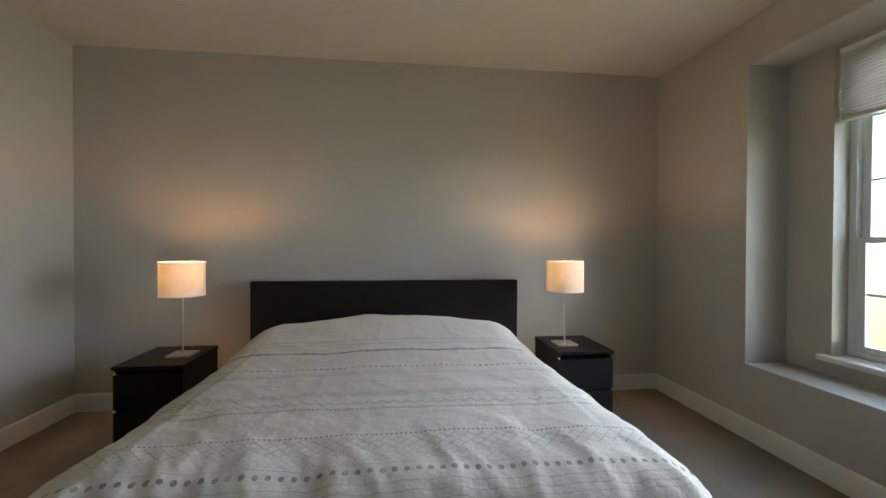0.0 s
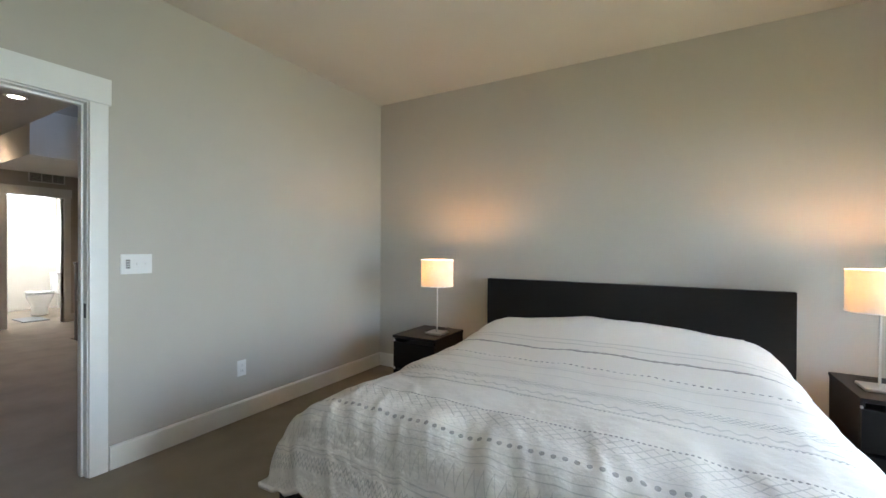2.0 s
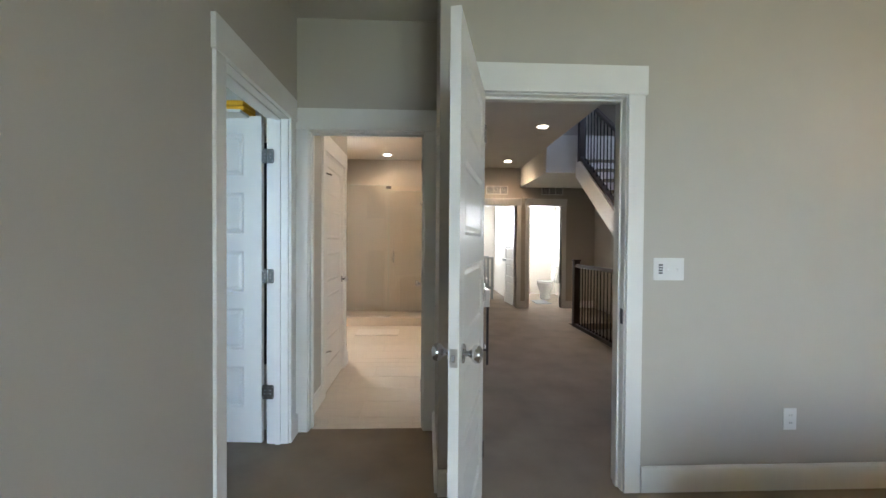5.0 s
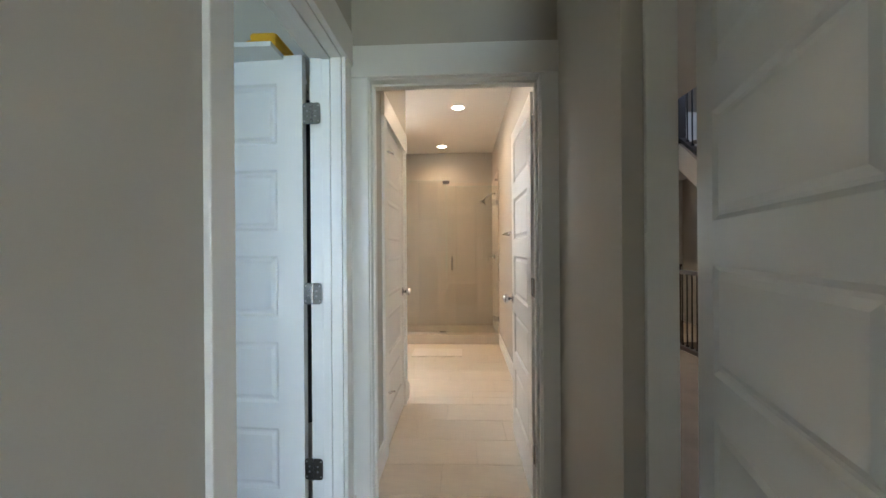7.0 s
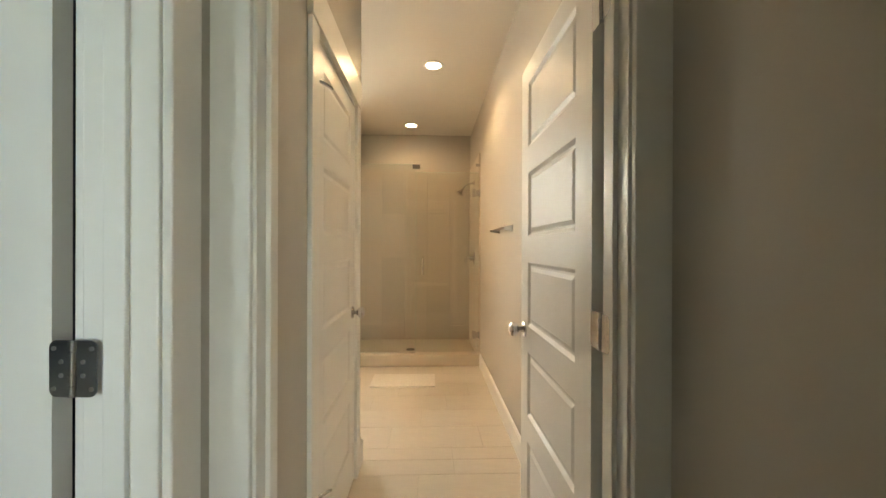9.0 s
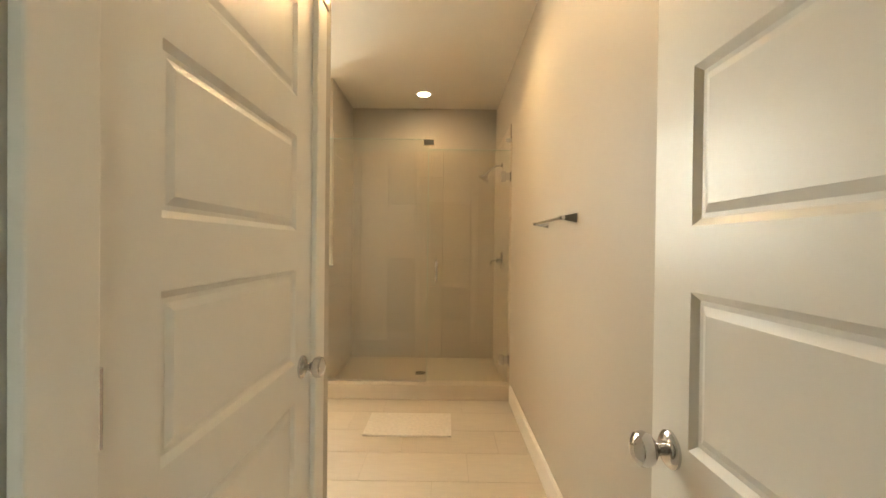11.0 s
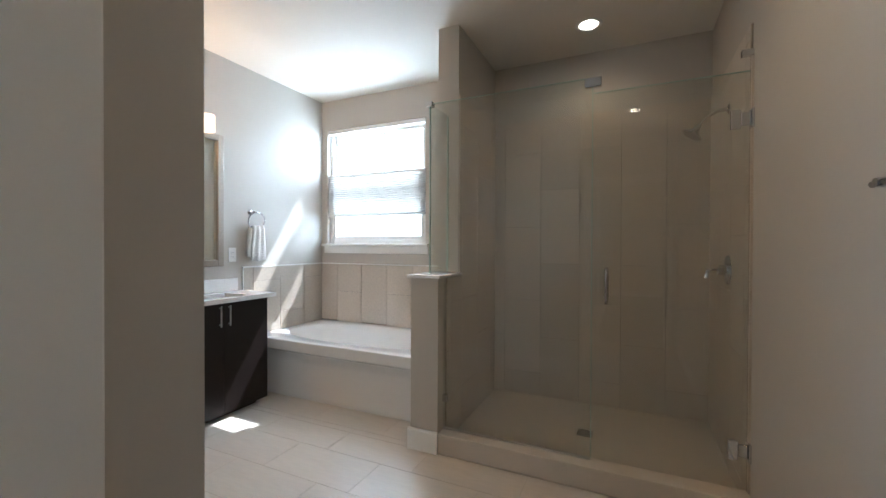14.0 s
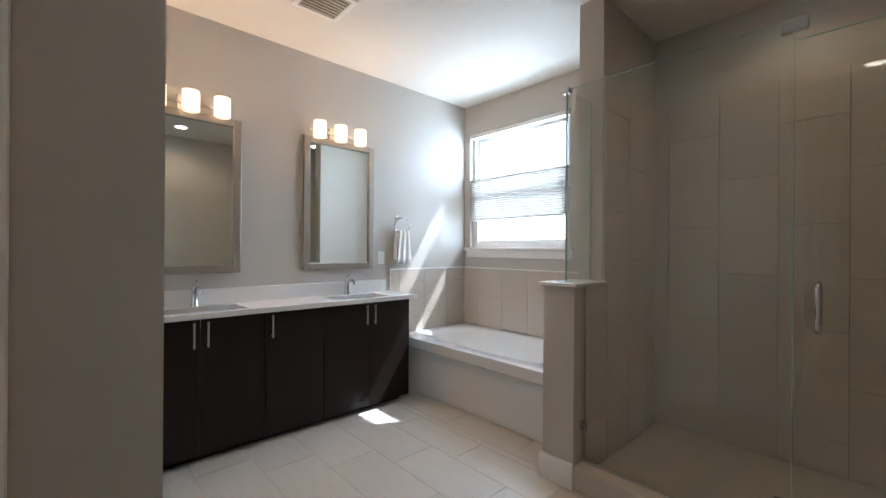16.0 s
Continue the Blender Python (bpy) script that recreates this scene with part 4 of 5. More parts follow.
def mirror(x0, x1, label):
    e = thing("wall_mirror", pose(x0, -3.335, 1.11), label, "mirror", "vanity mirrors")
    w, h, f = x1 - x0, 1.055, 0.05
    for b in ((0, f, 0.001, 0.03, 0, h), (w - f, w, 0.001, 0.03, 0, h), (f, w - f, 0.001, 0.03, 0, f), (f, w - f, 0.001, 0.03, h - f, h)):
        part("frame_rail", box(*b, 0.004), M["mirrorframe"], e)
    part("glass", box(f - 0.002, w - f + 0.002, 0.004, 0.012, f - 0.002, h - f + 0.002), M["mirror"], e)


mirror(-6.565, -5.925, "tall framed wall mirror with a champagne metal frame")
mirror(-5.475, -4.835, "tall framed wall mirror with a champagne metal frame")


def vanity_light(x):
    e = thing("vanity_light", pose(x, -3.335, 2.21), "three-lamp nickel vanity light with opal glass shades", "wall light", "vanity lights")
    part("backplate", box(-0.065, 0.065, 0.001, 0.022, -0.045, 0.045, 0.004), M["nickel"], e)
    part("bar", box(-0.25, 0.25, 0.03, 0.045, -0.011, 0.011, 0.002), M["nickel"], e)
    for dx in (-0.18, 0, 0.18):
        part("arm", rod((dx, 0.045, 0.0), (dx, 0.075, 0.0), 0.009, seg=12), M["nickel"], e, "", True)
        g = part("shade", lathe([(0.0, -0.065), (0.044, -0.065), (0.049, -0.06), (0.049, 0.06), (0.044, 0.065), (0.0, 0.065)], 28, (dx, 0.09, 0.0)), M["vanityglow"], e, "glowing opal glass cylinder", True)
        g.visible_shadow = False
        bulb("vanity_bulb", (x + dx, -3.335 + 0.09, 2.21), VAN_LAMP, WARM, 0.03)


vanity_light(-6.205)
vanity_light(-5.155)

# towel ring
tr = thing("towel_ring", pose(-6.865, -3.335, 1.51), "chrome towel ring on the wall", "towel ring")
part("mount", lathe([(0.026, 0.0), (0.026, 0.006), (0.012, 0.014), (0.010, 0.05), (0.012, 0.055), (0.0, 0.056)], 20, (0.03, 0.001, 0.055), Matrix.Rotation(radians(-90), 4, "X")), M["chrome"], tr, "", True)
part("ring", tube([(0.03 - 0.03 + 0.085 * math.cos(a), 0.045 + 0.012 * math.sin(a), -0.015 + 0.07 * math.sin(a)) for a in [2 * math.pi * i / 32 for i in range(33)]], 0.005, 10), M["chrome"], tr, "", True)


def hung_towel():
    bm = bmesh.new()
    cols, prev = 14, None
    prof = [(-0.028, -0.335)] + [(-0.028 - 0.004 * math.sin(k), -0.33 + 0.06 * k) for k in range(5)] + [(-0.02, -0.06), (0.0, -0.072), (0.02, -0.06)] + [(0.03, -0.09 - 0.055 * k) for k in range(6)]
    for i in range(cols + 1):
        f = i / cols
        col = []
        for y, z in prof:
            pinch = 0.72 + 0.28 * min(1, (-0.06 - z) / 0.22)
            x = (f - 0.5) * 0.165 * pinch
            col.append(bm.verts.new((x, 0.047 + y + 0.007 * math.sin(f * 17 + z * 6), z + 0.006 * math.sin(f * 9))))
        if prev:
            for a in range(len(prof) - 1):
                bm.faces.new((prev[a], col[a], col[a + 1], prev[a + 1]))
        prev = col
    ob = part("hand_towel", bm, M["towel"], None, "", True)
    ob.matrix_basis = pose(-6.865, -3.335, 1.51)
    so = ob.modifiers.new("thick", "SOLIDIFY")
    so.thickness = 0.008
    return tagged(ob, "white terry hand towel hanging from the ring", "towel")


hung_towel()

# ---- bathtub ----
tub = thing("bathtub", pose(-7.744, -3.334, 0), "white acrylic alcove bathtub with an oval basin", "bathtub")
TL, TW, TH = 1.758, 0.865, 0.485


def tub_shell():
    bm = bmesh.new()
    n = 64
    cx, cy = TW * 0.49, TL / 2
    def ring(a, b, z, p):
        out = []
        for i in range(n):
            t = 2 * math.pi * i / n
            c, s = math.cos(t), math.sin(t)
            out.append(bm.verts.new((cx + a * math.copysign(abs(c) ** p, c), cy + b * math.copysign(abs(s) ** p, s), z)))
        return out
    outer = []
    for i in range(n):
        t = 2 * math.pi * i / n
        c, s = math.cos(t), math.sin(t)
        k = 1 / max(abs(c), abs(s))
        x = cx + (TW - cx if c > 0 else cx) * c * k
        y = cy + cy * s * k
        outer.append(bm.verts.new((x, y, TH)))
    rings = [outer, ring(0.355, 0.80, TH, 0.75), ring(0.345, 0.79, TH - 0.008, 0.75), ring(0.325, 0.76, TH - 0.05, 0.75), ring(0.29, 0.68, 0.20, 0.7), ring(0.25, 0.60, 0.13, 0.7), ring(0.1, 0.25, 0.12, 0.8)]
    for a, b in zip(rings, rings[1:]):
        for i in range(n):
            bm.faces.new((a[i], a[(i + 1) % n], b[(i + 1) % n], b[i]))
    bm.faces.new(rings[-1])
    bmesh.ops.recalc_face_normals(bm, faces=bm.faces)
    return bm


part("shell", tub_shell(), M["acrylic"], tub, "", True)
prof = ((TW, TH - 0.0005), (TW + 0.012, TH - 0.008), (TW + 0.014, TH - 0.085), (TW + 0.002, TH - 0.10), (TW - 0.035, TH - 0.115), (TW - 0.04, TH - 0.19), (TW - 0.025, TH - 0.215), (TW - 0.025, 0.05), (TW - 0.02, 0.04), (TW - 0.02, 0.0), (TW - 0.06, 0.0), (TW - 0.06, TH - 0.0005))
bm = bmesh.new()
ends = [[bm.verts.new((x, y, z)) for x, z in prof] for y in (0.0, TL)]
for j in range(len(prof)):
    q = (j + 1) % len(prof)
    bm.faces.new((ends[0][j], ends[0][q], ends[1][q], ends[1][j]))
bm.faces.new(ends[0][::-1])
bm.faces.new(ends[1])
bmesh.ops.recalc_face_normals(bm, faces=bm.faces)
part("apron", bm, M["acrylic"], tub, "", True)
part("overflow", lathe([(0.0, 0.012), (0.03, 0.01), (0.034, 0.0), (0.0, 0.0)], 24, (0.43, TL - 0.12, 0.36), Matrix.Rotation(radians(70), 4, "X")), M["chrome"], tub, "", True)

# ---- shower ----
base = thing("shower_pan", pose(-7.744, -1.385, 0), "beige solid-surface shower pan with a raised curb", "shower pan")
part("floor_pan", box(0, 1.05, 0, 1.584, 0.0, 0.03), M["pan"], base)
part("curb", box(1.05, 1.167, 0, 1.584, 0.0, 0.125, 0.006), M["pan"], base, "pale stone curb")
dr = thing("shower_drain", pose(-7.19, -0.585, 0.0305), "square steel shower drain", "drain")
part("grate", boxes([(-0.05, 0.05, -0.05, -0.042, 0, 0.004), (-0.05, 0.05, 0.042, 0.05, 0, 0.004)] + [(-0.05 + 0.0135 * k, -0.042 + 0.0135 * k, -0.042, 0.042, 0, 0.004) for k in range(8)]), M["steel"], dr)
# Thin dark plate gives the shade of the hole below the grate
part("hole_shade", box(-0.05, 0.05, -0.05, 0.05, -0.0003, 0.0005), M["dark"], dr)
cap = structure("wall_cap", box(-6.93, -6.557, -1.594, -1.365, 1.08, 1.10, 0.003), M["quartz"], "pale quartz cap on the half wall", "ledge")

GX = -6.66
sc = thing("shower_screen", pose(GX, 0, 0), "frameless glass shower enclosure with a hinged door", "shower screen")


def pane(name, bm, label):
    g = part(name, bm, M["glass"], sc, label)
    g.visible_shadow = False
    return g


bm = bmesh.new()
outline = ((-1.383, 0.127), (-0.507, 0.127), (-0.507, 2.185), (-1.48, 2.185), (-1.48, 1.102), (-1.383, 1.102))
f0 = [bm.verts.new((-0.005, y, z)) for y, z in outline]
f1 = [bm.verts.new((0.005, y, z)) for y, z in outline]
bm.faces.new(f0)
bm.faces.new(f1[::-1])
for i in range(6):
    bm.faces.new((f0[i], f1[i], f1[(i + 1) % 6], f0[(i + 1) % 6]))
bmesh.ops.recalc_face_normals(bm, faces=bm.faces)
pane("fixed_pane", bm, "clear fixed glass pane")
pane("return_pane", box(-0.266, -0.008, -1.485, -1.475, 1.102, 2.185), "clear glass return pane on the half wall")
door_g = pane("glass_door", box(-0.005, 0.005, -0.502, 0.185, 0.14, 2.10), "clear glass door")
part("pane_edge", box(-0.006, 0.006, -0.5065, -0.5025, 0.14, 2.185), M["glass_edge"], sc)
part("pane_edge", box(-0.006, 0.006, -1.4865, -1.4815, 1.102, 2.185), M["glass_edge"], sc)
part("pane_edge", box(-0.266, -0.262, -1.486, -1.474, 1.102, 2.185), M["glass_edge"], sc)
part("pane_edge", box(-0.0055, 0.0055, -0.5, 0.185, 2.10, 2.103), M["glass_edge"], sc)
part("pane_edge", box(-0.0055, 0.0055, -1.48, -0.507, 2.185, 2.188), M["glass_edge"], sc)
part("wall_channel", box(-0.008, 0.008, 0.19, 0.199, 0.126, 2.2), M["pan"], sc)
part("bottom_channel", box(-0.008, 0.008, -1.383, -0.507, 0.1255, 0.137), M["nickel"], sc)
for z in (1.88, 0.32):
    h = part("glass_hinge", boxes([(-0.012, 0.012, 0.11, 0.15, z - 0.045, z + 0.045), (-0.010, 0.010, 0.15, 0.188, z - 0.03, z + 0.03), (-0.03, 0.03, 0.188, 0.1985, z - 0.045, z + 0.045)], 0.003), M["chrome"], sc, "chrome glass hinge")
part("corner_clip", boxes([(-0.014, 0.014, -0.545, -0.46, 2.135, 2.185)], 0.003), M["chrome"], sc, "chrome glass clip")
part("corner_clip", boxes([(-0.03, 0.014, -1.51, -1.465, 2.17, 2.20)], 0.003), M["nickel"], sc, "chrome glass clip")
part("corner_clip", boxes([(-0.014, 0.014, 0.15, 0.198, 2.17, 2.20)], 0.003), M["chrome"], sc, "chrome glass clip")
part("corner_clip", boxes([(-0.014, 0.014, -1.40, -1.355, 0.30, 0.345)], 0.003), M["chrome"], sc, "chrome glass clip")
for s in (1, -1):
    part("handle", tube([(s * 0.005, -0.43, 0.98), (s * 0.03, -0.43, 0.982), (s * 0.045, -0.43, 0.995), (s * 0.045, -0.43, 1.07), (s * 0.045, -0.43, 1.145), (s * 0.03, -0.43, 1.158), (s * 0.005, -0.43, 1.16)], 0.009, 12), M["chrome"], sc, "chrome pull handle", True)

hd = thing("wall_shower", pose(-7.10, 0.185, 2.06), "chrome shower head on a bent arm", "shower head")
part("flange", lathe([(0.03, 0.0), (0.03, 0.004), (0.014, 0.012), (0.0, 0.012)], 24, (0, 0.0, 0), Matrix.Rotation(radians(90), 4, "X")), M["chrome"], hd, "", True)
part("arm", tube([(0, 0, 0), (0, -0.06, -0.005), (0, -0.11, -0.035), (0, -0.145, -0.075)], 0.010, 12), M["chrome"], hd, "", True)
part("head", lathe([(0.014, 0.0), (0.018, 0.02), (0.03, 0.045), (0.055, 0.06), (0.058, 0.068), (0.052, 0.072), (0.0, 0.072)], 28, (0, -0.145, -0.075), Matrix.Rotation(radians(145), 4, "X")), M["chrome"], hd, "", True)
vv = thing("shower_valve", pose(-7.10, 0.185, 1.15), "chrome shower valve with a lever handle", "faucet")
part("plate", lathe([(0.085, 0.0), (0.083, 0.006), (0.03, 0.012), (0.028, 0.05), (0.0, 0.052)], 32, (0, 0, 0), Matrix.Rotation(radians(90), 4, "X")), M["chrome"], vv, "", True)
part("lever", tube([(0, -0.045, 0), (0, -0.075, 0), (0, -0.10, -0.006), (0, -0.11, -0.05)], 0.009, 12), M["chrome"], vv, "", True)

# towel bar


def wedge(x):
    """A bracket that widens from the bar to a square foot on the wall."""
    bm = bmesh.new()
    q = [[bm.verts.new((x + u * k, y, v * k)) for u, v in ((-1, -1), (1, -1), (1, 1), (-1, 1))] for k, y in ((0.021, -0.0005), (0.020, -0.008), (0.010, -0.055), (0.009, -0.075))]
    for a, c in zip(q, q[1:]):
        for i in range(4):
            bm.faces.new((a[i], a[(i + 1) % 4], c[(i + 1) % 4], c[i]))
    bm.faces.new(q[0][::-1])
    bm.faces.new(q[-1])
    bmesh.ops.recalc_face_normals(bm, faces=bm.faces)
    return bm


tb = thing("towel_bar", pose(-5.1, 0.20, 1.41), "chrome towel bar on the wall", "towel bar")
part("bar", rod((-0.36, -0.065, 0), (0.19, -0.065, 0), 0.008, seg=16), M["chrome"], tb, "", True)
for x in (-0.33, 0.165):
    part("bracket", wedge(x), M["chrome"], tb, "", True)

bmt = thing("bath_mat", pose(-6.10, -0.60, 0.0), "thin beige bath mat before the shower", "bath mat")
part("weave", box(-0.18, 0.18, -0.30, 0.30, 0.001, 0.016, 0.005), M["mat"], bmt)

vent = thing("ceiling_vent", pose(-5.75, -2.62, H), "dark slotted exhaust vent in the ceiling", "vent")
part("frame", boxes([(-0.15, 0.15, -0.15, -0.12, -0.012, -0.0005), (-0.15, 0.15, 0.12, 0.15, -0.012, -0.0005), (-0.15, -0.12, -0.12, 0.12, -0.012, -0.0005), (0.12, 0.15, -0.12, 0.12, -0.012, -0.0005)]), M["plastic"], vent)
# Flat dark sheet in place of the shaded duct behind the slats
part("slot_shade", box(-0.12, 0.12, -0.12, 0.12, -0.003, -0.0006), M["dark"], vent)
for k in range(8):
    part("slat", box(-0.12, 0.12, -0.115 + 0.03 * k, -0.10 + 0.03 * k, -0.010, -0.004), M["nickel"], vent)

# ---- hallway things ----
door_frame("door_frame_nursery", pose(-8.35, 1.90, 0, 0, 0, -90), 0.78, 2.05, T, "white casing round the nursery doorway", back=False)
door_frame("door_frame_washroom", pose(-8.35, 2.82, 0, 0, 0, -90), 0.65, 2.05, T, "white casing round the washroom doorway", back=False)
panel_door("door_nursery", pose(-8.475, 1.885, 0, 0, 0, 183), 0.76, "white five-panel nursery door standing open")
for y in (1.30, 2.42):
    v = thing("wall_vent", pose(-8.35, y + 0.2, 2.36, 0, 0, -90), "white return-air grille over the doorway", "vent", "return-air grilles")
    part("frame", boxes([(-0.22, 0.22, 0.0005, 0.01, 0.07, 0.085), (-0.22, 0.22, 0.0005, 0.01, -0.085, -0.07), (-0.22, -0.205, 0.0005, 0.01, -0.07, 0.07), (0.205, 0.22, 0.0005, 0.01, -0.07, 0.07), (-0.07, -0.06, 0.0005, 0.01, -0.07, 0.07), (0.06, 0.07, 0.0005, 0.01, -0.07, 0.07)]), M["trim"], v)
    # Dark sheet on the wall face paints the shade inside the slots
    part("slot_shade", box(-0.205, 0.205, 0.0005, 0.003, -0.07, 0.07), M["rug"], v)
    for k in range(6):
        part("slat", box(-0.205, 0.205, 0.003, 0.008, -0.062 + 0.022 * k, -0.057 + 0.022 * k), M["trim"], v)

ct = thing("console_table", pose(-5.0, 0.56, 0), "white-topped console table on black metal legs", "table")
part("top_box", box(-0.42, 0.46, -0.2, 0.2, 0.62, 0.80, 0.004), M["plastic"], ct)
for x in (-0.4, 0.44):
    for y in (-0.18, 0.18):
        part("leg", box(x - 0.012, x + 0.012, y - 0.012, y + 0.012, 0, 0.62), M["blackmetal"], ct)
    part("stretcher", box(x - 0.01, x + 0.01, -0.168, 0.168, 0.15, 0.17), M["blackmetal"], ct)
part("stretcher", box(-0.39, 0.43, 0.17, 0.19, 0.15, 0.17), M["blackmetal"], ct)
tray = part("tray", boxes([(-4.85, -4.56, 0.42, 0.68, 0.801, 0.81), (-4.85, -4.56, 0.42, 0.43, 0.81, 0.85), (-4.85, -4.56, 0.67, 0.68, 0.81, 0.85), (-4.85, -4.84, 0.43, 0.67, 0.81, 0.85), (-4.57, -4.56, 0.43, 0.67, 0.81, 0.85)], 0.003), M["blackmetal"])
tagged(tray, "black rimmed tray on the console table", "tray")


def guard(name, x0, x1, y, zbase, slope, label):
    """Dark newel, wooden rail and thin metal balusters; slope is the rise per metre towards x0."""
    e = thing(name, pose(x0, y, zbase), label, "railing")
    L = x1 - x0
    z = lambda x: -(x) * slope
    part("newel_post", boxes([(-0.045, 0.045, -0.045, 0.045, -0.05, 1.02), (-0.055, 0.055, -0.055, 0.055, 1.02, 1.05)], 0.004), M["stairwood"], e)
    for nm, h0, h1, half in (("handrail", 0.93, 0.98, 0.03), ("shoe_rail", 0.0, 0.045, 0.04)):
        bm = bmesh.new()
        q = [[bm.verts.new((x, yy, z(x) + h)) for yy, h in ((-half, h0), (half, h0), (half, h1), (-half, h1))] for x in (0.046, L)]
        for j in range(4):
            bm.faces.new((q[0][j], q[0][(j + 1) % 4], q[1][(j + 1) % 4], q[1][j]))
        bm.faces.new(q[0][::-1])
        bm.faces.new(q[1])
        bmesh.ops.recalc_face_normals(bm, faces=bm.faces)
        part(nm, bm, M["stairwood"], e, "dark stained wooden rail")
    k = int(L / 0.105)
    for i in range(1, k):
        x = 0.046 + (L - 0.046) * i / k
        part("baluster", box(x - 0.0065, x + 0.0065, -0.0065, 0.0065, z(x) + 0.045, z(x) + 0.93), M["blackmetal"], e)
        part("baluster_shoe", box(x - 0.014, x + 0.014, -0.014, 0.014, z(x) + 0.0455, z(x) + 0.07, 0.003), M["blackmetal"], e)


guard("stair_guard", -6.55, -2.6, 2.45, 0.0, 0.0, "dark wooden guard rail with black metal balusters")
guard("upper_stair_guard", -6.45, -3.2, 2.47, 2.62, 0.73, "sloping stair rail with black metal balusters")
st = thing("staircase", pose(-6.45, 2.5, 0), "carpeted upper flight of stairs with a white stringer", "staircase")
zt, run, rise = 2.55, 0.25, 0.1825
for i in range(13):
    part("tread", box(run * i, run * (i + 1) + 0.02, 0.0, 0.98, zt - rise * i - 0.05, zt - rise * i, 0.006), M["carpet"], st)
    part("riser", box(run * (i + 1), run * (i + 1) + 0.018, 0.0, 0.98, zt - rise * (i + 1), zt - rise * i - 0.05), M["trim"], st)
bm = bmesh.new()
q = [[bm.verts.new((x, y, zt - 0.73 * x + h)) for x, h in ((-0.15, -0.30), (3.3, -0.30), (3.3, 0.02), (-0.15, 0.02))] for y in (-0.06, -0.02)]
for j in range(4):
    bm.faces.new((q[0][j], q[0][(j + 1) % 4], q[1][(j + 1) % 4], q[1][j]))
bm.faces.new(q[0])
bm.faces.new(q[1][::-1])
bmesh.ops.recalc_face_normals(bm, faces=bm.faces)
part("stringer", bm, M["trim"], st)
bm = bmesh.new()
q = [[bm.verts.new((x, y, zt - 0.73 * x + h)) for x, h in ((-0.15, -0.30), (3.3, -0.30), (3.3, -0.26), (-0.15, -0.26))] for y in (-0.02, 0.98)]
for j in range(4):
    bm.faces.new((q[0][j], q[0][(j + 1) % 4], q[1][(j + 1) % 4], q[1][j]))
bm.faces.new(q[0])
bm.faces.new(q[1][::-1])
bmesh.ops.recalc_face_normals(bm, faces=bm.faces)
part("soffit", bm, M["wall"], st)

crib = thing("crib", pose(-10.3, 0.9, 0), "grey slatted crib with a white mattress", "crib")
for x in (0, 0.72):
    for y in (0, 0.72):
        part("post", box(x - 0.025, x + 0.025, y - 0.025, y + 0.025, 0, 0.98, 0.004), M["grey_paint"], crib)
for x in (0, 0.72):
    part("rail", box(x - 0.018, x + 0.018, 0.025, 0.695, 0.93, 0.975, 0.004), M["grey_paint"], crib)
    part("rail", box(x - 0.015, x + 0.015, 0.025, 0.695, 0.24, 0.30, 0.004), M["grey_paint"], crib)
    for k in range(8):
        y = 0.09 + 0.077 * k
        part("slat", box(x - 0.008, x + 0.008, y - 0.017, y + 0.017, 0.30, 0.93), M["grey_paint"], crib)
part("mattress", box(0.03, 0.69, 0.03, 0.69, 0.36, 0.47, 0.03), M["mattress"], crib)

wc = thing("toilet", pose(-9.6, 3.12, 0), "white porcelain toilet in the far washroom", "toilet")
part("bowl", lathe([(0.10, 0.0), (0.12, 0.02), (0.11, 0.15), (0.17, 0.30), (0.19, 0.38), (0.17, 0.40), (0.0, 0.41)], 28, (0, -0.25, 0)), M["porcelain"], wc, "", True)
part("seat", lathe([(0.0, 0.412), (0.19, 0.412), (0.195, 0.425), (0.18, 0.44), (0.0, 0.442)], 28, (0, -0.25, 0)), M["porcelain"], wc, "", True)
part("tank", box(-0.2, 0.2, -0.06, 0.15, 0.38, 0.74, 0.02), M["porcelain"], wc, "", True)
part("lid", box(-0.21, 0.21, -0.07, 0.155, 0.741, 0.775, 0.008), M["porcelain"], wc, "", True)
rg = part("washroom_rug", box(-9.35, -8.8, 2.45, 2.78, 0.001, 0.016, 0.005), M["rug"])
tagged(rg, "small grey rug on the washroom floor", "rug")

# ---- tiles ----


def tile_mesh(w, h, mat):
    """A tile lying in x, y with eased edges, 8 mm thick."""
    return mesh_of("tile", box(-w / 2, w / 2, -h / 2, h / 2, 0, 0.008, 0.0012), mat)


FT, FL, G = 0.305, 0.61, 0.003
meshes = {}


def lay(parent, mat, x0, x1, y0, y1, m, ox, oy, tw, th, gap=G, holes=(), step=None):
    """Fill the rectangle with staggered tiles, columns along x, long side along y, cut at the edges."""
    i0 = math.floor((x0 - ox) / tw)
    i = i0
    while ox + i * tw < x1:
        a, b = max(x0, ox + i * tw), min(x1, ox + (i + 1) * tw)
        off = oy + ((0 if i % 2 == 0 else th / 2) if step is None else i * step)
        j = math.floor((y0 - off) / th)
        while off + j * th < y1:
            c, d = max(y0, off + j * th), min(y1, off + (j + 1) * th)
            if b - a > 0.012 and d - c > 0.012:
                inside = [q for q in holes if a >= q[0] - 1e-4 and b <= q[1] + 1e-4 and c >= q[2] - 1e-4 and d <= q[3] + 1e-4]
                if not inside:
                    key = (round(b - a, 3), round(d - c, 3), mat.name)
                    if key not in meshes:
                        meshes[key] = tile_mesh(b - a - gap, d - c - gap, mat)
                    ob = new("tile", meshes[key])
                    ob.parent = parent
                    ob.matrix_basis = m @ Matrix.Translation(((a + b) / 2, (c + d) / 2, 0))
            j += 1
        i += 1


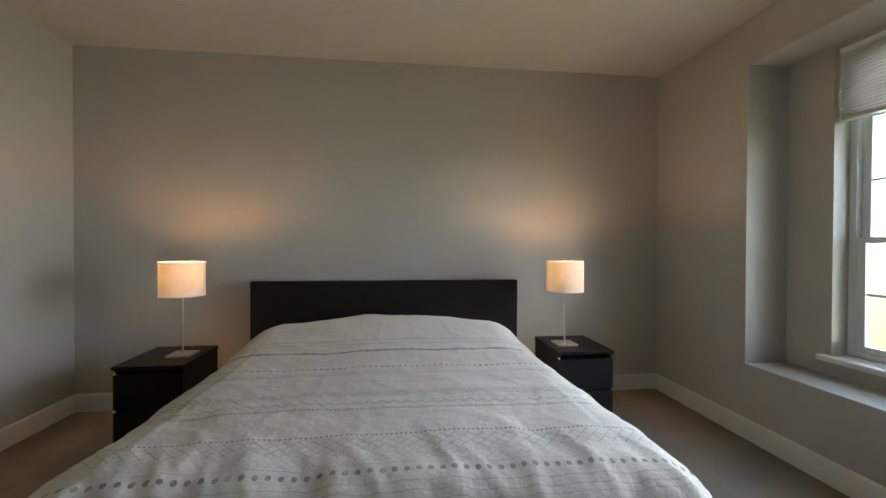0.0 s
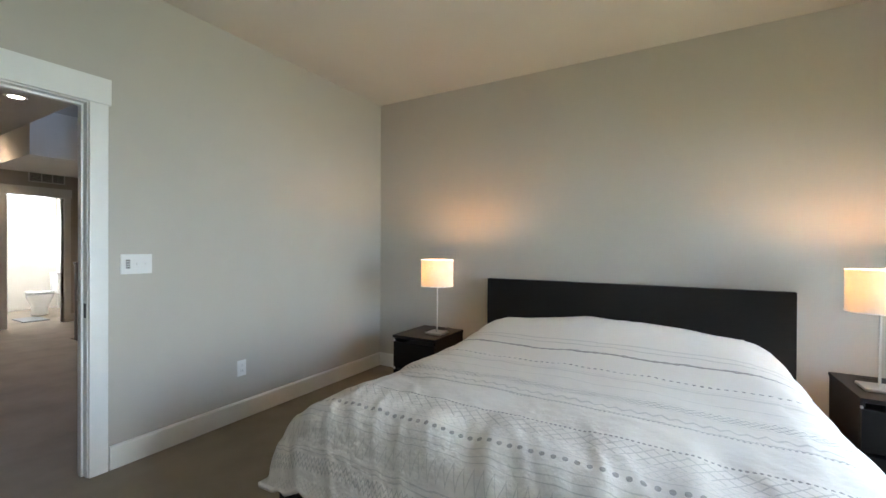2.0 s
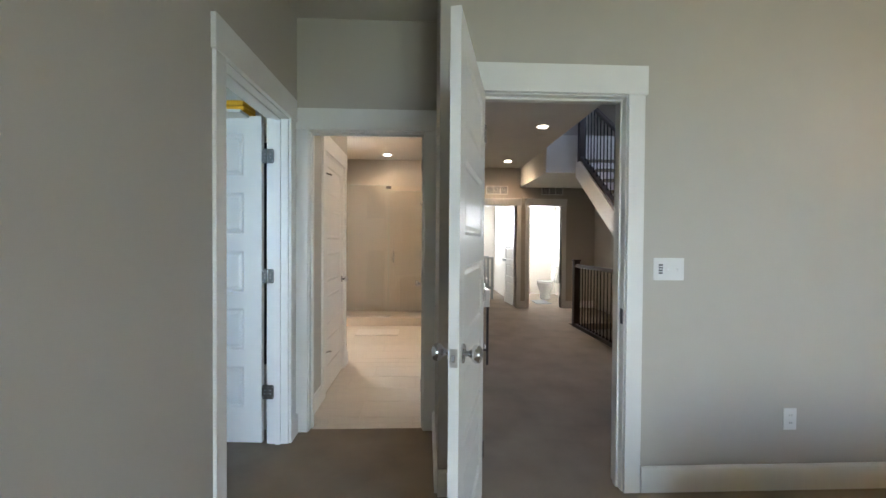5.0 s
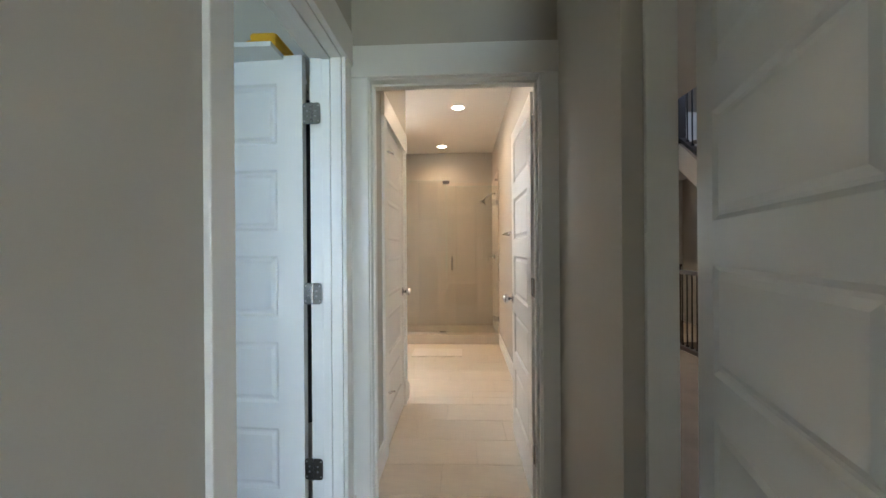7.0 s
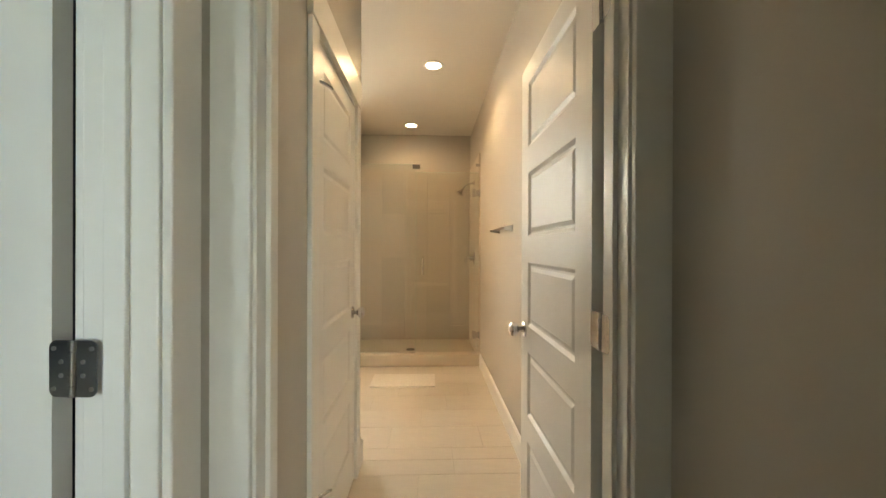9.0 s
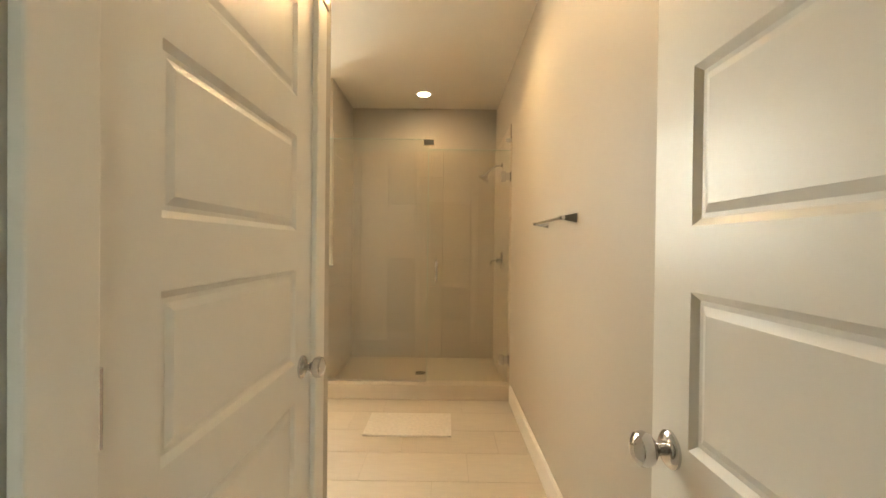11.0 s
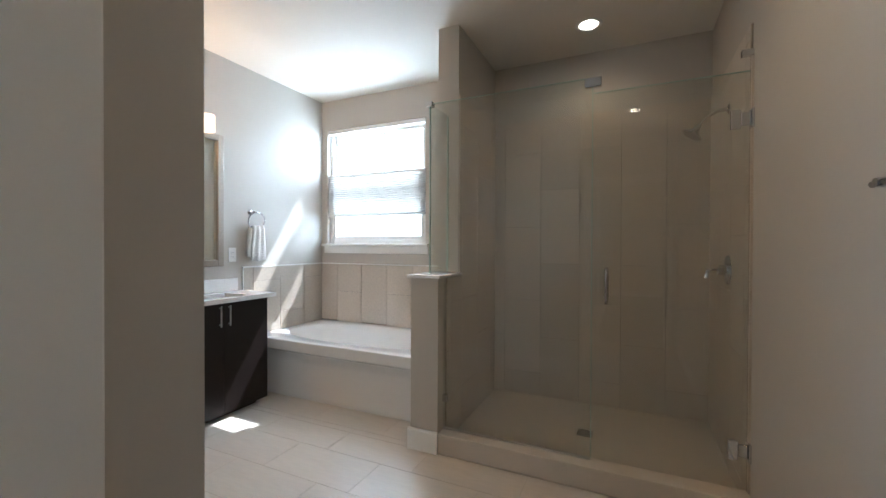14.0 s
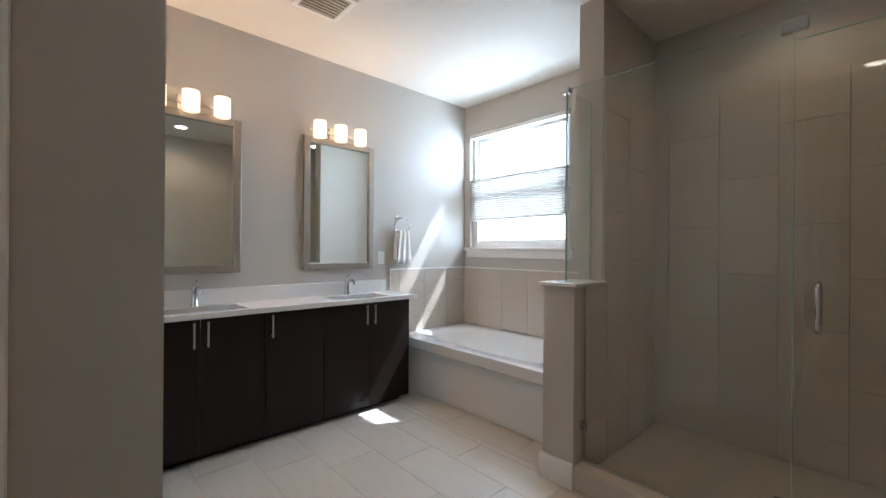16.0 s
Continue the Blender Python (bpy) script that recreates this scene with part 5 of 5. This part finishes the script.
flat = pose(0, 0, -0.0075)
lay(floor_bath, M["floortile"], -6.575, -4.66, -3.33, 0.2, flat, -6.025, -2.45, FT, FL, 0.0025, step=-FL / 3)
lay(floor_bath, M["floortile"], -4.66, -3.185, -0.77, 0.2, flat, -6.025, -2.45, FT, FL, 0.0025, step=-FL / 3)
lay(floor_bath, M["floortile"], -6.92, -6.577, -3.33, -1.575, flat, -6.025, -2.45, FT, FL, 0.0025, step=-FL / 3)
lay(floor_bath, M["floortile"], -3.185, -3.10, -0.70, 0.07, flat, -6.025, -2.45, FT, FL, 0.0025, step=-FL / 3)


def tile_field(name, m, w, z0, z1, ox, oz, label):
    """Tiles on a wall: local x along the wall, local y up, local z out of it."""
    e = tagged(part(name, box(0, w, z0, z1, 0.0006, 0.003), M["grout"]), label, "tile", kind="structure")
    e.matrix_basis = m
    lay(e, M["walltile"], 0, w, z0, z1, pose(0, 0, 0.0025), ox, oz, 0.305, 0.61, 0.003)
    return e


RX90 = lambda x, y, rz: pose(x, y, 0, 0, 0, rz) @ pose(0, 0, 0, 90, 0, 0)
tile_field("wall_tiles_shower_back", RX90(-7.745, -1.40, 90), 1.60, 0.03, 2.33, 0.10, 0.22, "stone-look tall tiles on the shower wall")
tile_field("wall_tiles_shower_north", RX90(-7.733, 0.20, 0), 1.053, 0.03, 2.33, 0.05, 0.12, "stone-look tall tiles on the shower wall")
tile_field("wall_tiles_shower_south", RX90(-6.933, -1.40, 180), 0.80, 0.03, 2.33, 0.05, 0.3, "stone-look tall tiles on the shower wall")
tile_field("wall_tiles_half_wall", RX90(-6.692, -1.385, 180), 0.238, 0.127, 1.078, 0.05, 0.3, "stone-look tall tiles inside the half wall")
tile_field("wall_tiles_tub_back", RX90(-7.745, -3.335, 90), 1.75, 0.487, 1.085, 0.22, 0.19, "stone-look tiles above the bathtub")
tile_field("wall_tiles_tub_end", RX90(-6.76, -3.335, 180), 0.973, 0.487, 1.085, 0.1, 0.35, "stone-look tiles above the bathtub")
structure("tile_trim", boxes([(-7.744, -7.730, -3.334, -1.58, 1.085, 1.097), (-7.73, -6.76, -3.334, -3.321, 1.085, 1.097), (-6.76, -6.752, -3.334, -3.321, 0.0, 1.097)], 0.002), M["plastic"], "slim pale edge trim round the tiles", "trim")
